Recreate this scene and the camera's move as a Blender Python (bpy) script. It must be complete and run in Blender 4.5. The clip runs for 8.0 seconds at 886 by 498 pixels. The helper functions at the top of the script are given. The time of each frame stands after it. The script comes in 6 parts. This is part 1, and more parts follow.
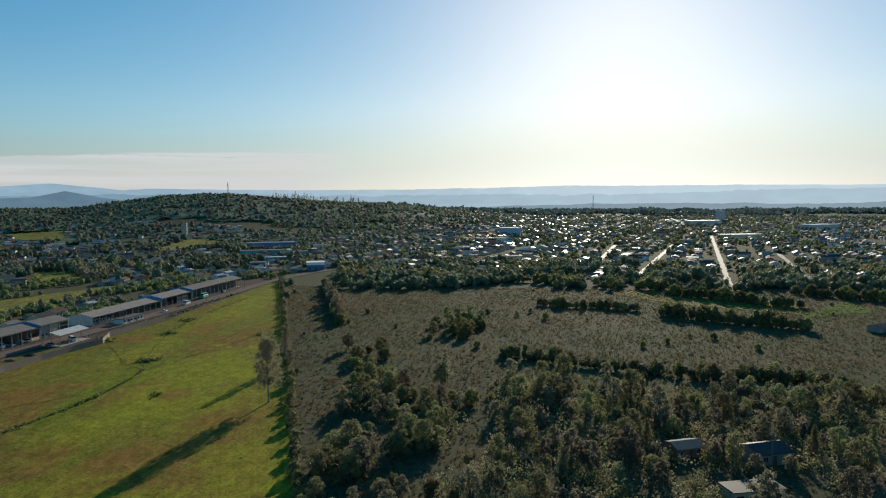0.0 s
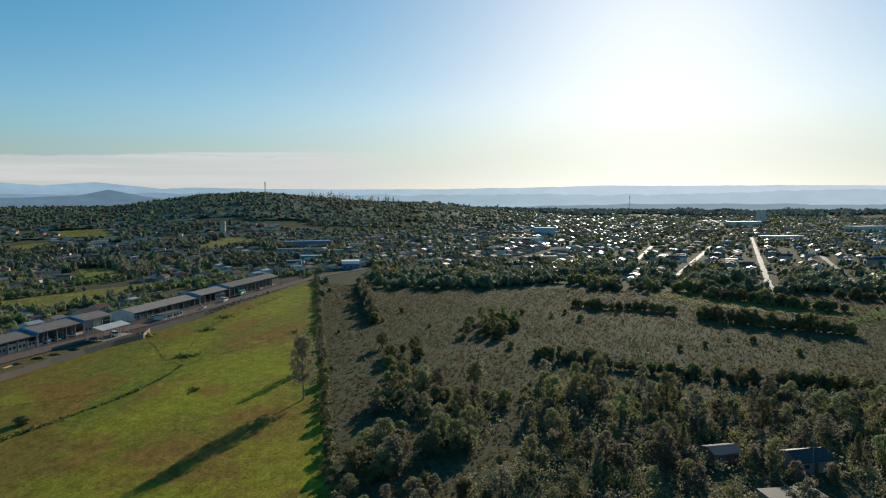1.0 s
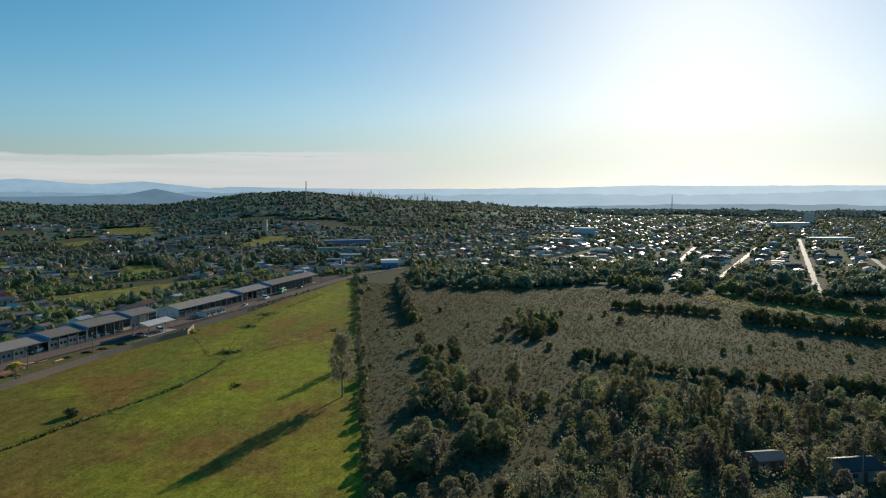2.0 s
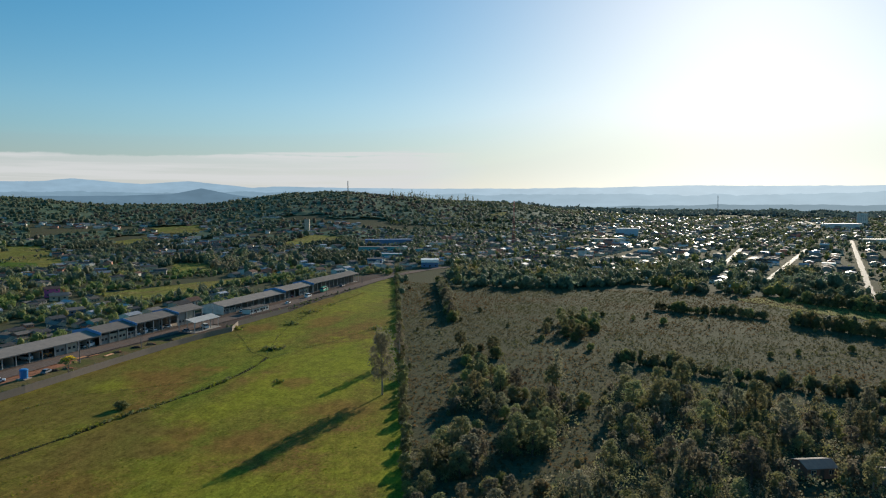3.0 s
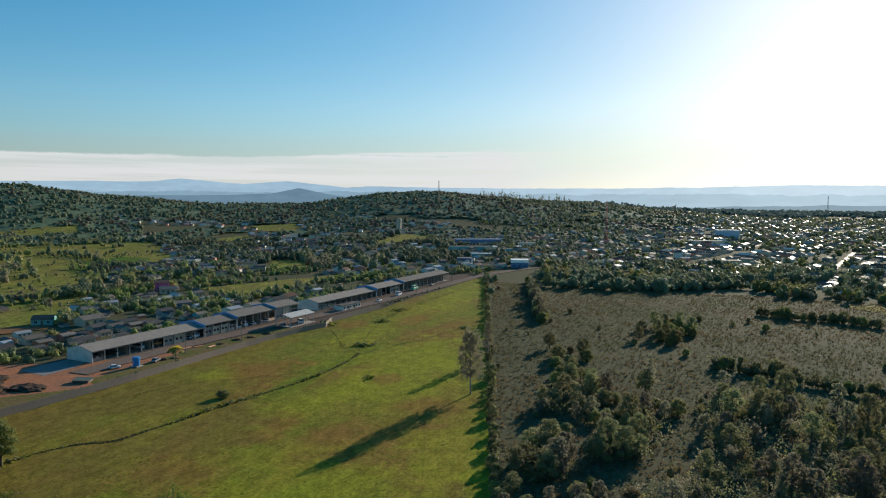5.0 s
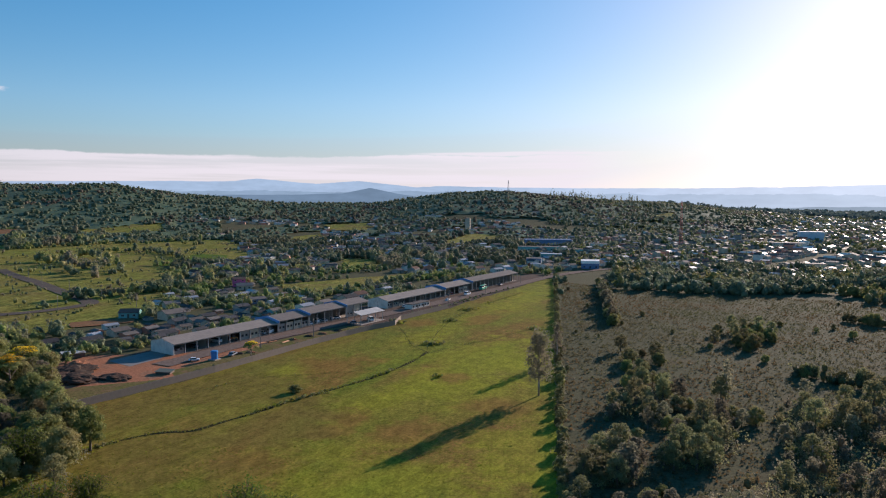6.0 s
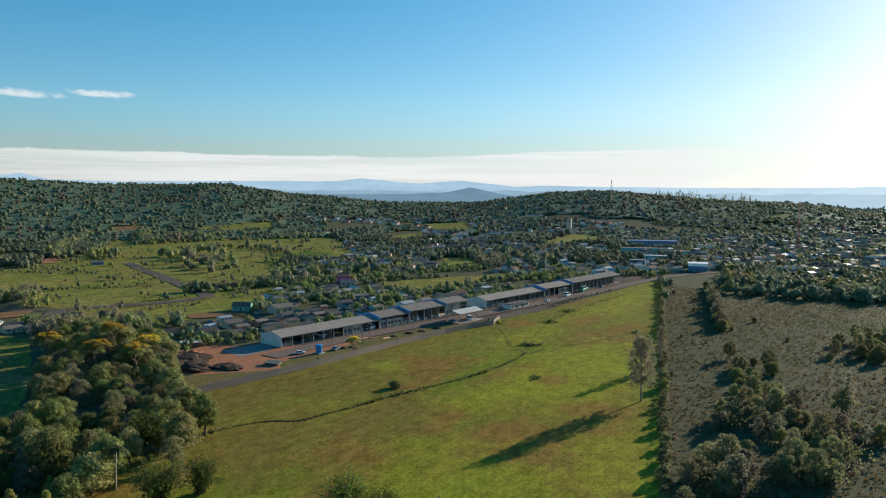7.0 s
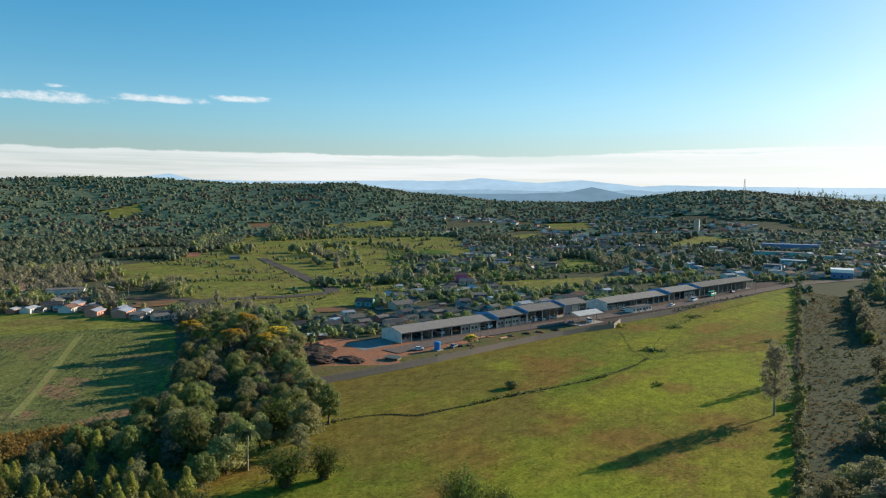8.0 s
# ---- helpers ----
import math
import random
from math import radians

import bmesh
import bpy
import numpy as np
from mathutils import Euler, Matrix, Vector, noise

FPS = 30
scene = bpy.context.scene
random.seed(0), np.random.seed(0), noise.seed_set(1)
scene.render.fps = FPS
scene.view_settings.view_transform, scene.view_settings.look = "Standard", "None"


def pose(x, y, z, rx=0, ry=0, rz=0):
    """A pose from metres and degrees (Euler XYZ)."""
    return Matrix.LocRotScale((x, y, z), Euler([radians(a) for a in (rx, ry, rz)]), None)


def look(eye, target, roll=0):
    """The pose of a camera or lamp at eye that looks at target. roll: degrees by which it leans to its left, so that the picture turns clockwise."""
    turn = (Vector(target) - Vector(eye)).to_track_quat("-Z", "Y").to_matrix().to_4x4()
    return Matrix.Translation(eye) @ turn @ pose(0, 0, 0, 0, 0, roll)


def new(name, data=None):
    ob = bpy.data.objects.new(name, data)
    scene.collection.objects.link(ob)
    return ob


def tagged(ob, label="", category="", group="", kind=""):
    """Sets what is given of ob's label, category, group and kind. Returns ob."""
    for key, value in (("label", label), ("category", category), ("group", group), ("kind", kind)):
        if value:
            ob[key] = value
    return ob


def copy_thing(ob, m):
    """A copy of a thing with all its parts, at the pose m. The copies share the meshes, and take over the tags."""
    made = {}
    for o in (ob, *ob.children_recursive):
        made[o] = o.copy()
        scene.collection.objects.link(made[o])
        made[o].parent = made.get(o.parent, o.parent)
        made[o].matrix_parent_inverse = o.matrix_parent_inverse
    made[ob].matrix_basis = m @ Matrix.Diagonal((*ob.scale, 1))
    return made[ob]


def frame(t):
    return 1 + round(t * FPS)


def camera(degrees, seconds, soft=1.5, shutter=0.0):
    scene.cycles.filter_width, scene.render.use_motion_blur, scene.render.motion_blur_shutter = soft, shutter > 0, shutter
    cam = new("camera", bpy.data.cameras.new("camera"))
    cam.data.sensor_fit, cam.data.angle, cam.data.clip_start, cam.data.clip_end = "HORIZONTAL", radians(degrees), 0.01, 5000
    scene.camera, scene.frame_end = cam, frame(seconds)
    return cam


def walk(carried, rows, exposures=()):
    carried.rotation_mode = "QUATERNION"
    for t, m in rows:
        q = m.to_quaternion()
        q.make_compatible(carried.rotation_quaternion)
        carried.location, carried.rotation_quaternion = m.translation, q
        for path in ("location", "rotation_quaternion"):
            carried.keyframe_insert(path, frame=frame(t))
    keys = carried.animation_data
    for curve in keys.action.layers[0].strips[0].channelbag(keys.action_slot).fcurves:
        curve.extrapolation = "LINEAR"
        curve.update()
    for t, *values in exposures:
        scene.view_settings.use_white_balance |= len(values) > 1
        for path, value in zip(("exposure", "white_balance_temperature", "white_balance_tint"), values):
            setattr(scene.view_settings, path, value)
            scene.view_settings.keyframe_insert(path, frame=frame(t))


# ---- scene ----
# ---- camera: a high, hovering camera that turns to its left where it is ----
cam = camera(64.75, 8.0, soft=1.1)
EYE = (0.0, 0.0, 60.0)
TURNS = [  # seconds, yaw, pitch, roll in degrees
    (0.0, -0.02, -4.02, -0.50), (0.5, 0.83, -4.03, -0.40), (1.0, 2.79, -4.03, -0.29), (1.5, 4.40, -4.04, -0.20),
    (3.0, 9.28, -4.06, -0.05), (3.5, 10.87, -4.07, -0.01), (4.0, 12.46, -4.07, 0.02), (5.5, 19.24, -4.09, 0.14),
    (6.0, 22.31, -4.11, 0.18), (6.5, 26.35, -4.14, 0.23), (7.0, 30.48, -4.18, 0.30), (7.5, 35.16, -4.23, 0.42),
    (8.0, 40.22, -4.28, 0.50),
]
walk(cam, [(t, pose(*EYE, 0, 0, yaw) @ pose(0, 0, 0, 90 + pitch, 0, 0) @ pose(0, 0, 0, 0, 0, roll)) for t, yaw, pitch, roll in TURNS],
     exposures=[(0.0, 0.08, 6350, 9), (4.0, 0.22, 6350, 9), (5.2, 0.34, 6350, 9), (5.5, 0.38, 6350, 22), (5.8, 0.41, 6350, 29), (6.0, 0.42, 6350, 26), (6.3, 0.44, 6350, 9), (8.0, 0.66, 6350, 9)])

# ---- sky and sun ----
SUN_AZ, SUN_EL = 14.5, 15.2
world = bpy.data.worlds.new("sky")
scene.world = world
world.use_nodes = True
wt = world.node_tree
wt.nodes.clear()


def wnode(kind, **sets):
    n = wt.nodes.new(kind)
    for k, v in sets.items():
        n.inputs[k].default_value = v
    return n


sky = wnode("ShaderNodeTexSky")
sky.sky_type, sky.sun_disc = "NISHITA", False
sky.sun_elevation, sky.sun_rotation = radians(SUN_EL), radians(SUN_AZ)
sky.altitude, sky.air_density, sky.dust_density, sky.ozone_density = 100, 1.0, 0.42, 2.6
tc = wnode("ShaderNodeTexCoord")
sep = wnode("ShaderNodeSeparateXYZ")
wt.links.new(tc.outputs["Generated"], sep.inputs[0])


def wmath(op, a, b=None, c=None):
    n = wt.nodes.new("ShaderNodeMath")
    n.operation, n.use_clamp = op, False
    for i, v in enumerate((a, b, c)):
        if v is None:
            continue
        if isinstance(v, (int, float)):
            n.inputs[i].default_value = v
        else:
            wt.links.new(v, n.inputs[i])
    return n.outputs[0]


def wramp(value, lo, hi, a=0.0, b=1.0):
    n = wt.nodes.new("ShaderNodeMapRange")
    n.interpolation_type = "SMOOTHSTEP"
    wt.links.new(value, n.inputs["Value"])
    for k, v in (("From Min", lo), ("From Max", hi), ("To Min", a), ("To Max", b)):
        n.inputs[k].default_value = v
    return n.outputs[0]


def wnoise(scale, sx, sz, detail=6.0, rough=0.6, off=0.0):
    mp = wnode("ShaderNodeMapping")
    mp.inputs["Scale"].default_value = (sx, sx, sz)
    mp.inputs["Location"].default_value = (off, off * 0.7, off * 0.3)
    wt.links.new(tc.outputs["Generated"], mp.inputs["Vector"])
    n = wnode("ShaderNodeTexNoise", Scale=scale, Detail=detail, Roughness=rough)
    wt.links.new(mp.outputs[0], n.inputs["Vector"])
    return n.outputs["Fac"]


zz, xx = sep.outputs["Z"], sep.outputs["X"]
azimuth = wmath("MULTIPLY", wmath("ARCTAN2", xx, sep.outputs["Y"]), 180 / math.pi)
# a low bank of cream cloud along the horizon, with a crisp upper edge and thin streaks
bank_edge = wmath("ADD", wmath("MULTIPLY_ADD", wnoise(5.0, 1.0, 2.0, 7, 0.62, 5.0), -0.026, zz), wmath("MULTIPLY_ADD", wnoise(1.6, 1.0, 1.0, 2, 0.5, 8.0), -0.030, 0.027))
veil = wramp(bank_edge, 0.0605, 0.0575)
veil = wmath("MULTIPLY", veil, wramp(wnoise(3.0, 1.0, 30.0, 6, 0.6, 3.1), 0.36, 0.60, 0.55, 0.95))
veil = wmath("MULTIPLY", veil, wramp(azimuth, -75, -35, 0.60, 0.9))
streaks = wramp(wnoise(2.6, 1.0, 34.0, 7, 0.60, 2.3), 0.53, 0.62)
low = wmath("MULTIPLY", wramp(zz, 0.048, 0.060), wramp(zz, 0.072, 0.079, 1.0, 0.0))
low = wmath("MULTIPLY", low, wmath("MULTIPLY", wramp(azimuth, -26, -22), wramp(azimuth, 4, 10, 1.0, 0.0)))
horizon_cloud = wmath("MAXIMUM", wmath("MULTIPLY", wmath("MULTIPLY", streaks, low), 0.8), veil)
# a row of small flat-bottomed cloudlets higher up
ragged = wmath("MULTIPLY_ADD", wnoise(34.0, 1.0, 2.6, 8, 0.72, 11.0), 5.0, -2.5)
puff_cloud = None
for paz, pz, half, tall in ((-70.0, 0.1165, 4.6, 0.0085), (-62.3, 0.1225, 3.9, 0.0065), (-56.2, 0.1275, 2.3, 0.0055), (-69.0, 0.1315, 0.8, 0.003)):
    u = wmath("DIVIDE", wmath("SUBTRACT", azimuth, paz), half)
    w = wmath("DIVIDE", wmath("SUBTRACT", zz, pz), tall)
    w = wmath("MULTIPLY", w, wramp(w, -0.2, 0.2, 1.7, 1.0))
    r2 = wmath("ADD", wmath("MULTIPLY", u, u), wmath("MULTIPLY", w, w))
    one = wramp(wmath("ADD", r2, ragged), 1.3, -0.7, 0.0, 0.75)
    puff_cloud = one if puff_cloud is None else wmath("MAXIMUM", puff_cloud, one)
cloud = wmath("MINIMUM", wmath("MAXIMUM", horizon_cloud, puff_cloud), 1.0)
mixc = wt.nodes.new("ShaderNodeMix")
mixc.data_type, mixc.blend_type = "RGBA", "LIGHTEN"
wt.links.new(cloud, mixc.inputs[0])
hsv = wnode("ShaderNodeHueSaturation")
wt.links.new(wramp(zz, 0.02, 0.10, 0.72, 1.45), hsv.inputs["Saturation"])
hsv.inputs["Hue"].default_value = 0.487
def wvec(op, a, b):
    n = wt.nodes.new("ShaderNodeVectorMath")
    n.operation = op
    for i, v in enumerate((a, b)):
        if isinstance(v, tuple):
            n.inputs[i].default_value = v
        else:
            wt.links.new(v, n.inputs[i])
    return n.outputs[0]


# moist air: the glow round the sun is broad and soft
soft = wvec("DIVIDE", wvec("MULTIPLY", sky.outputs[0], (1.24, 1.24, 1.25)), wvec("ADD", wvec("MULTIPLY", sky.outputs[0], (0.055, 0.055, 0.055)), (1.0, 1.0, 1.0)))
dim = wt.nodes.new("ShaderNodeCombineXYZ")
for k in range(3):
    wt.links.new(wramp(zz, 0.03, 0.14, 0.80 - 0.03 * (k == 0), 1.0), dim.inputs[k])
soft = wvec("MULTIPLY", soft, dim.outputs[0])
wt.links.new(soft, hsv.inputs["Color"])
cool = wt.nodes.new("ShaderNodeMix")
cool.data_type, cool.blend_type = "RGBA", "MULTIPLY"
cool.inputs[0].default_value, cool.inputs[7].default_value = 1.0, (0.94, 1.0, 1.07, 1)
wt.links.new(hsv.outputs[0], cool.inputs[6])
wt.links.new(cool.outputs[2], mixc.inputs[6])
mixc.inputs[7].default_value = (6.7, 6.65, 6.6, 1)
bg = wnode("ShaderNodeBackground", Strength=0.095)
wt.links.new(mixc.outputs[2], bg.inputs["Color"])
out = wnode("ShaderNodeOutputWorld")
wt.links.new(bg.outputs[0], out.inputs["Surface"])

sun = new("sun", bpy.data.lights.new("sun", "SUN"))
sun.data.energy, sun.data.angle, sun.data.color = 5.0, radians(0.6), (1.0, 0.88, 0.70)
a, e = radians(SUN_AZ), radians(SUN_EL)
sun_way = Vector((math.sin(a) * math.cos(e), math.cos(a) * math.cos(e), math.sin(e)))
sun.matrix_world = look(sun_way * 300, (0, 0, 0))

# ---- materials ----
def material(name):
    m = bpy.data.materials.new(name)
    m.use_nodes = True
    nt = m.node_tree
    return m, nt, nt.nodes["Principled BSDF"]


def nmix(nt, fac, a, b, blend="MIX"):
    n = nt.nodes.new("ShaderNodeMix")
    n.data_type, n.blend_type = "RGBA", blend
    for s, v in ((0, fac), (6, a), (7, b)):
        if isinstance(v, (int, float)):
            n.inputs[s].default_value = v
        elif isinstance(v, tuple):
            n.inputs[s].default_value = (*v, 1)
        else:
            nt.links.new(v, n.inputs[s])
    return n.outputs[2]


def nnoise(nt, scale, detail=4.0, rough=0.55, stretch=None, space="Object"):
    c = nt.nodes.new("ShaderNodeTexCoord")
    v = c.outputs[space]
    if stretch:
        mp = nt.nodes.new("ShaderNodeMapping")
        mp.inputs["Scale"].default_value = stretch[:3]
        if len(stretch) > 3:
            mp.inputs["Rotation"].default_value = (0, 0, radians(stretch[3]))
        nt.links.new(v, mp.inputs["Vector"])
        v = mp.outputs[0]
    n = nt.nodes.new("ShaderNodeTexNoise")
    n.inputs["Scale"].default_value, n.inputs["Detail"].default_value, n.inputs["Roughness"].default_value = scale, detail, rough
    nt.links.new(v, n.inputs["Vector"])
    return n.outputs["Fac"]


def nrange(nt, v, lo, hi, a=0.0, b=1.0):
    n = nt.nodes.new("ShaderNodeMapRange")
    nt.links.new(v, n.inputs["Value"])
    for k, x in (("From Min", lo), ("From Max", hi), ("To Min", a), ("To Max", b)):
        n.inputs[k].default_value = x
    return n.outputs[0]


def nbump(nt, bsdf, height, strength, distance):
    n = nt.nodes.new("ShaderNodeBump")
    n.inputs["Strength"].default_value, n.inputs["Distance"].default_value = strength, distance
    nt.links.new(height, n.inputs["Height"])
    nt.links.new(n.outputs[0], bsdf.inputs["Normal"])


def land(name, base, second, patch, s1=0.02, s2=0.12, s3=1.5, cut=(0.45, 0.62), bump=0.5, rough=0.95, stretch=None, swath=None):
    """Open ground: two broad tones, patches of a third, and a fine grain."""
    m, nt, b = material(name)
    c = nmix(nt, nrange(nt, nnoise(nt, s1, 5, 0.6, swath), 0.41, 0.59), base, second)
    c = nmix(nt, nrange(nt, nnoise(nt, s2, 3, 0.5, swath), *cut), c, patch)
    c = nmix(nt, nrange(nt, nnoise(nt, s2 * 5, 5, 0.6, swath), 0.52, 0.7, 0.0, 0.7), c, second)
    fine = nnoise(nt, s3, 5, 0.7, stretch)
    c = nmix(nt, nrange(nt, fine, 0.42, 0.62, 0.0, 0.7), c, tuple(v * 0.5 for v in base), "MIX")
    grain = nnoise(nt, s3 * 3.7, 4, 0.7)
    c = nmix(nt, nrange(nt, grain, 0.45, 0.65, 0.0, 0.5), c, tuple(v * 0.55 for v in second))
    nt.links.new(c, b.inputs["Base Color"])
    b.inputs["Roughness"].default_value = rough
    b.inputs["Specular IOR Level"].default_value = 0.02
    nbump(nt, b, fine, bump, 0.35)
    return m


def leaf(name, dark, light, tint, through_light=0.3, sc=0.09):
    m, nt, b = material(name)
    g = nt.nodes.new("ShaderNodeNewGeometry")
    o = nt.nodes.new("ShaderNodeObjectInfo")
    c = nmix(nt, g.outputs["Random Per Island"], dark, light)
    pos = nt.nodes.new("ShaderNodeTexNoise")
    pos.inputs["Scale"].default_value, pos.inputs["Detail"].default_value = sc, 2
    nt.links.new(g.outputs["Position"], pos.inputs["Vector"])
    c = nmix(nt, nrange(nt, pos.outputs["Fac"], 0.42, 0.62, 0.0, 0.8), c, tint)
    clump = nt.nodes.new("ShaderNodeTexNoise")
    clump.inputs["Scale"].default_value, clump.inputs["Detail"].default_value, clump.inputs["Roughness"].default_value = 0.9, 4, 0.7
    nt.links.new(g.outputs["Position"], clump.inputs["Vector"])
    c = nmix(nt, nrange(nt, clump.outputs["Fac"], 0.40, 0.66, 0.0, 0.55), c, tuple(v * 0.6 for v in dark))
    hs = nt.nodes.new("ShaderNodeHueSaturation")
    nt.links.new(nrange(nt, o.outputs["Random"], 0, 1, 0.475, 0.515), hs.inputs["Hue"])
    nt.links.new(nrange(nt, o.outputs["Random"], 0, 1, 0.68, 1.32), hs.inputs["Value"])
    nt.links.new(c, hs.inputs["Color"])
    b.inputs["Roughness"].default_value = 0.62
    b.inputs["Specular IOR Level"].default_value = 0.12
    nt.links.new(hs.outputs[0], b.inputs["Base Color"])
    tr = nt.nodes.new("ShaderNodeBsdfTranslucent")
    nt.links.new(hs.outputs[0], tr.inputs["Color"])
    mx = nt.nodes.new("ShaderNodeMixShader")
    mx.inputs[0].default_value = through_light
    nt.links.new(b.outputs[0], mx.inputs[1])
    nt.links.new(tr.outputs[0], mx.inputs[2])
    nt.links.new(mx.outputs[0], nt.nodes["Material Output"].inputs["Surface"])
    return m


def paint(name, col, rough=0.7, worn=0.5, metal=0.0, scale=0.8, dirt=(0.16, 0.13, 0.10)):
    """Painted or cast surface with stains at two scales."""
    m, nt, b = material(name)
    big = nnoise(nt, scale * 0.5, 5, 0.65)
    fine = nnoise(nt, scale * 9, 4, 0.6)
    c = nmix(nt, nrange(nt, big, 0.45, 0.75, 0, worn), col, dirt)
    c = nmix(nt, nrange(nt, fine, 0.35, 0.7, 0, 0.35 * worn), c, tuple(v * 0.6 for v in col))
    nt.links.new(c, b.inputs["Base Color"])
    nt.links.new(nrange(nt, big, 0.3, 0.7, rough * 0.85, min(1, rough * 1.15)), b.inputs["Roughness"])
    b.inputs["Metallic"].default_value = metal
    nbump(nt, b, fine, 0.15, 0.02)
    return m


def roofing(name, col, dirt, rough=0.6, metal=0.0, ridge=5.0, worn=0.6, angle=0.0):
    """Corrugated or tiled roof: fine ribs as relief, rust and lichen as stains."""
    m, nt, b = material(name)
    big = nnoise(nt, 0.35, 6, 0.7)
    streak = nnoise(nt, 1.6, 4, 0.6, (1.0, 0.15, 1.0))
    c = nmix(nt, nrange(nt, big, 0.42, 0.7, 0, worn), col, dirt)
    c = nmix(nt, nrange(nt, streak, 0.4, 0.7, 0, 0.5 * worn), c, tuple(v * 0.55 for v in col))
    o = nt.nodes.new("ShaderNodeObjectInfo")
    hs = nt.nodes.new("ShaderNodeHueSaturation")
    nt.links.new(nrange(nt, o.outputs["Random"], 0, 1, 0.65, 1.3), hs.inputs["Value"])
    nt.links.new(c, hs.inputs["Color"])
    nt.links.new(hs.outputs[0], b.inputs["Base Color"])
    b.inputs["Roughness"].default_value, b.inputs["Metallic"].default_value = rough, metal
    b.inputs["Specular IOR Level"].default_value = 0.25 if metal else 0.07
    tcn = nt.nodes.new("ShaderNodeTexCoord")
    w = nt.nodes.new("ShaderNodeTexWave")
    w.inputs["Scale"].default_value = ridge
    nt.links.new(tcn.outputs["Object"], w.inputs["Vector"])
    nbump(nt, b, w.outputs["Fac"], 0.25, 0.04)
    return m


M_SCRUB = land("scrub_ground", (0.109, 0.112, 0.061), (0.129, 0.123, 0.068), (0.142, 0.110, 0.057), 0.012, 0.05, 0.9, (0.54, 0.72), 0.25)
M_MEADOW = land("meadow_grass", (0.166, 0.211, 0.024), (0.264, 0.221, 0.034), (0.275, 0.145, 0.043), 0.017, 0.021, 1.1, (0.49, 0.61), 0.45, swath=(1.7, 0.7, 1, 15))


def dry_side(m, dry, x0, x1):
    """A drier, browner stretch of grass towards one side of a field, with a ragged border."""
    nt = m.node_tree
    b = nt.nodes["Principled BSDF"]
    grass = b.inputs["Base Color"].links[0].from_socket
    c = nt.nodes.new("ShaderNodeTexCoord")
    sp = nt.nodes.new("ShaderNodeSeparateXYZ")
    nt.links.new(c.outputs["Object"], sp.inputs[0])
    far = nt.nodes.new("ShaderNodeMath")
    far.operation = "MULTIPLY_ADD"
    nt.links.new(nnoise(nt, 0.03, 6, 0.65, (1.7, 0.7, 1, 15)), far.inputs[0])
    far.inputs[1].default_value = -110.0
    nt.links.new(sp.outputs["X"], far.inputs[2])
    nt.links.new(nmix(nt, nrange(nt, far.outputs[0], x0, x1, 0.0, 0.6), grass, dry), b.inputs["Base Color"])


dry_side(M_MEADOW, (0.165, 0.128, 0.034), -172, -222)


def patches(m, tone, spots, weight, ragged=0.9):
    """Large irregular patches of another tone in a field; spots are x, y and half-widths in metres."""
    nt = m.node_tree
    b = nt.nodes["Principled BSDF"]
    under = b.inputs["Base Color"].links[0].from_socket
    c = nt.nodes.new("ShaderNodeTexCoord")
    rag = nrange(nt, nnoise(nt, 0.05, 9, 0.74), 0.25, 0.75, -ragged, ragged)
    for x, y, rx, ry in spots:
        mp = nt.nodes.new("ShaderNodeMapping")
        mp.inputs["Location"].default_value, mp.inputs["Scale"].default_value = (-x / rx, -y / ry, 0), (1 / rx, 1 / ry, 0)
        nt.links.new(c.outputs["Object"], mp.inputs["Vector"])
        ln = nt.nodes.new("ShaderNodeVectorMath")
        ln.operation = "LENGTH"
        nt.links.new(mp.outputs[0], ln.inputs[0])
        ad = nt.nodes.new("ShaderNodeMath")
        nt.links.new(ln.outputs["Value"], ad.inputs[0])
        nt.links.new(rag, ad.inputs[1])
        under = nmix(nt, nrange(nt, ad.outputs[0], 1.25, 0.45, 0.0, weight), under, tone)
    nt.links.new(under, b.inputs["Base Color"])


patches(M_MEADOW, (0.262, 0.268, 0.022), [(-86, 240, 26, 36), (-122, 286, 10, 22), (-116, 400, 12, 70), (-44, 160, 14, 34), (-66, 128, 34, 22), (-141, 203, 9, 9), (-80, 205, 22, 18), (-72, 262, 14, 40), (-95, 178, 9, 12)], 0.55, 1.4)
patches(M_MEADOW, (0.225, 0.130, 0.032), [(-77, 163, 13, 9), (-93, 160, 9, 12), (-130, 217, 13, 16), (-60, 190, 9, 9), (-112, 330, 7, 24), (-136, 300, 6, 16), (-100, 128, 10, 12), (-84, 215, 5, 7)], 0.8, 1.4)
patches(M_MEADOW, (0.170, 0.128, 0.030), [(-138, 172, 24, 20), (-122, 122, 26, 22), (-155, 160, 16, 32), (-106, 150, 12, 18)], 0.7, 1.4)


def mottle(m, big, fine, low, high):
    """Trodden, thicker and thinner growth: the tone wavers over a few metres and again over a few hand-widths."""
    nt = m.node_tree
    b = nt.nodes["Principled BSDF"]
    c = b.inputs["Base Color"].links[0].from_socket
    for sc, det, lo, hi in ((big, 5, low, high), (fine, 4, low + 0.08, high)):
        hs = nt.nodes.new("ShaderNodeHueSaturation")
        nt.links.new(nrange(nt, nnoise(nt, sc, det, 0.7, (1.5, 0.8, 1, 15)), 0.36, 0.64, lo, hi), hs.inputs["Value"])
        nt.links.new(c, hs.inputs["Color"])
        c = hs.outputs[0]
    nt.links.new(c, b.inputs["Base Color"])


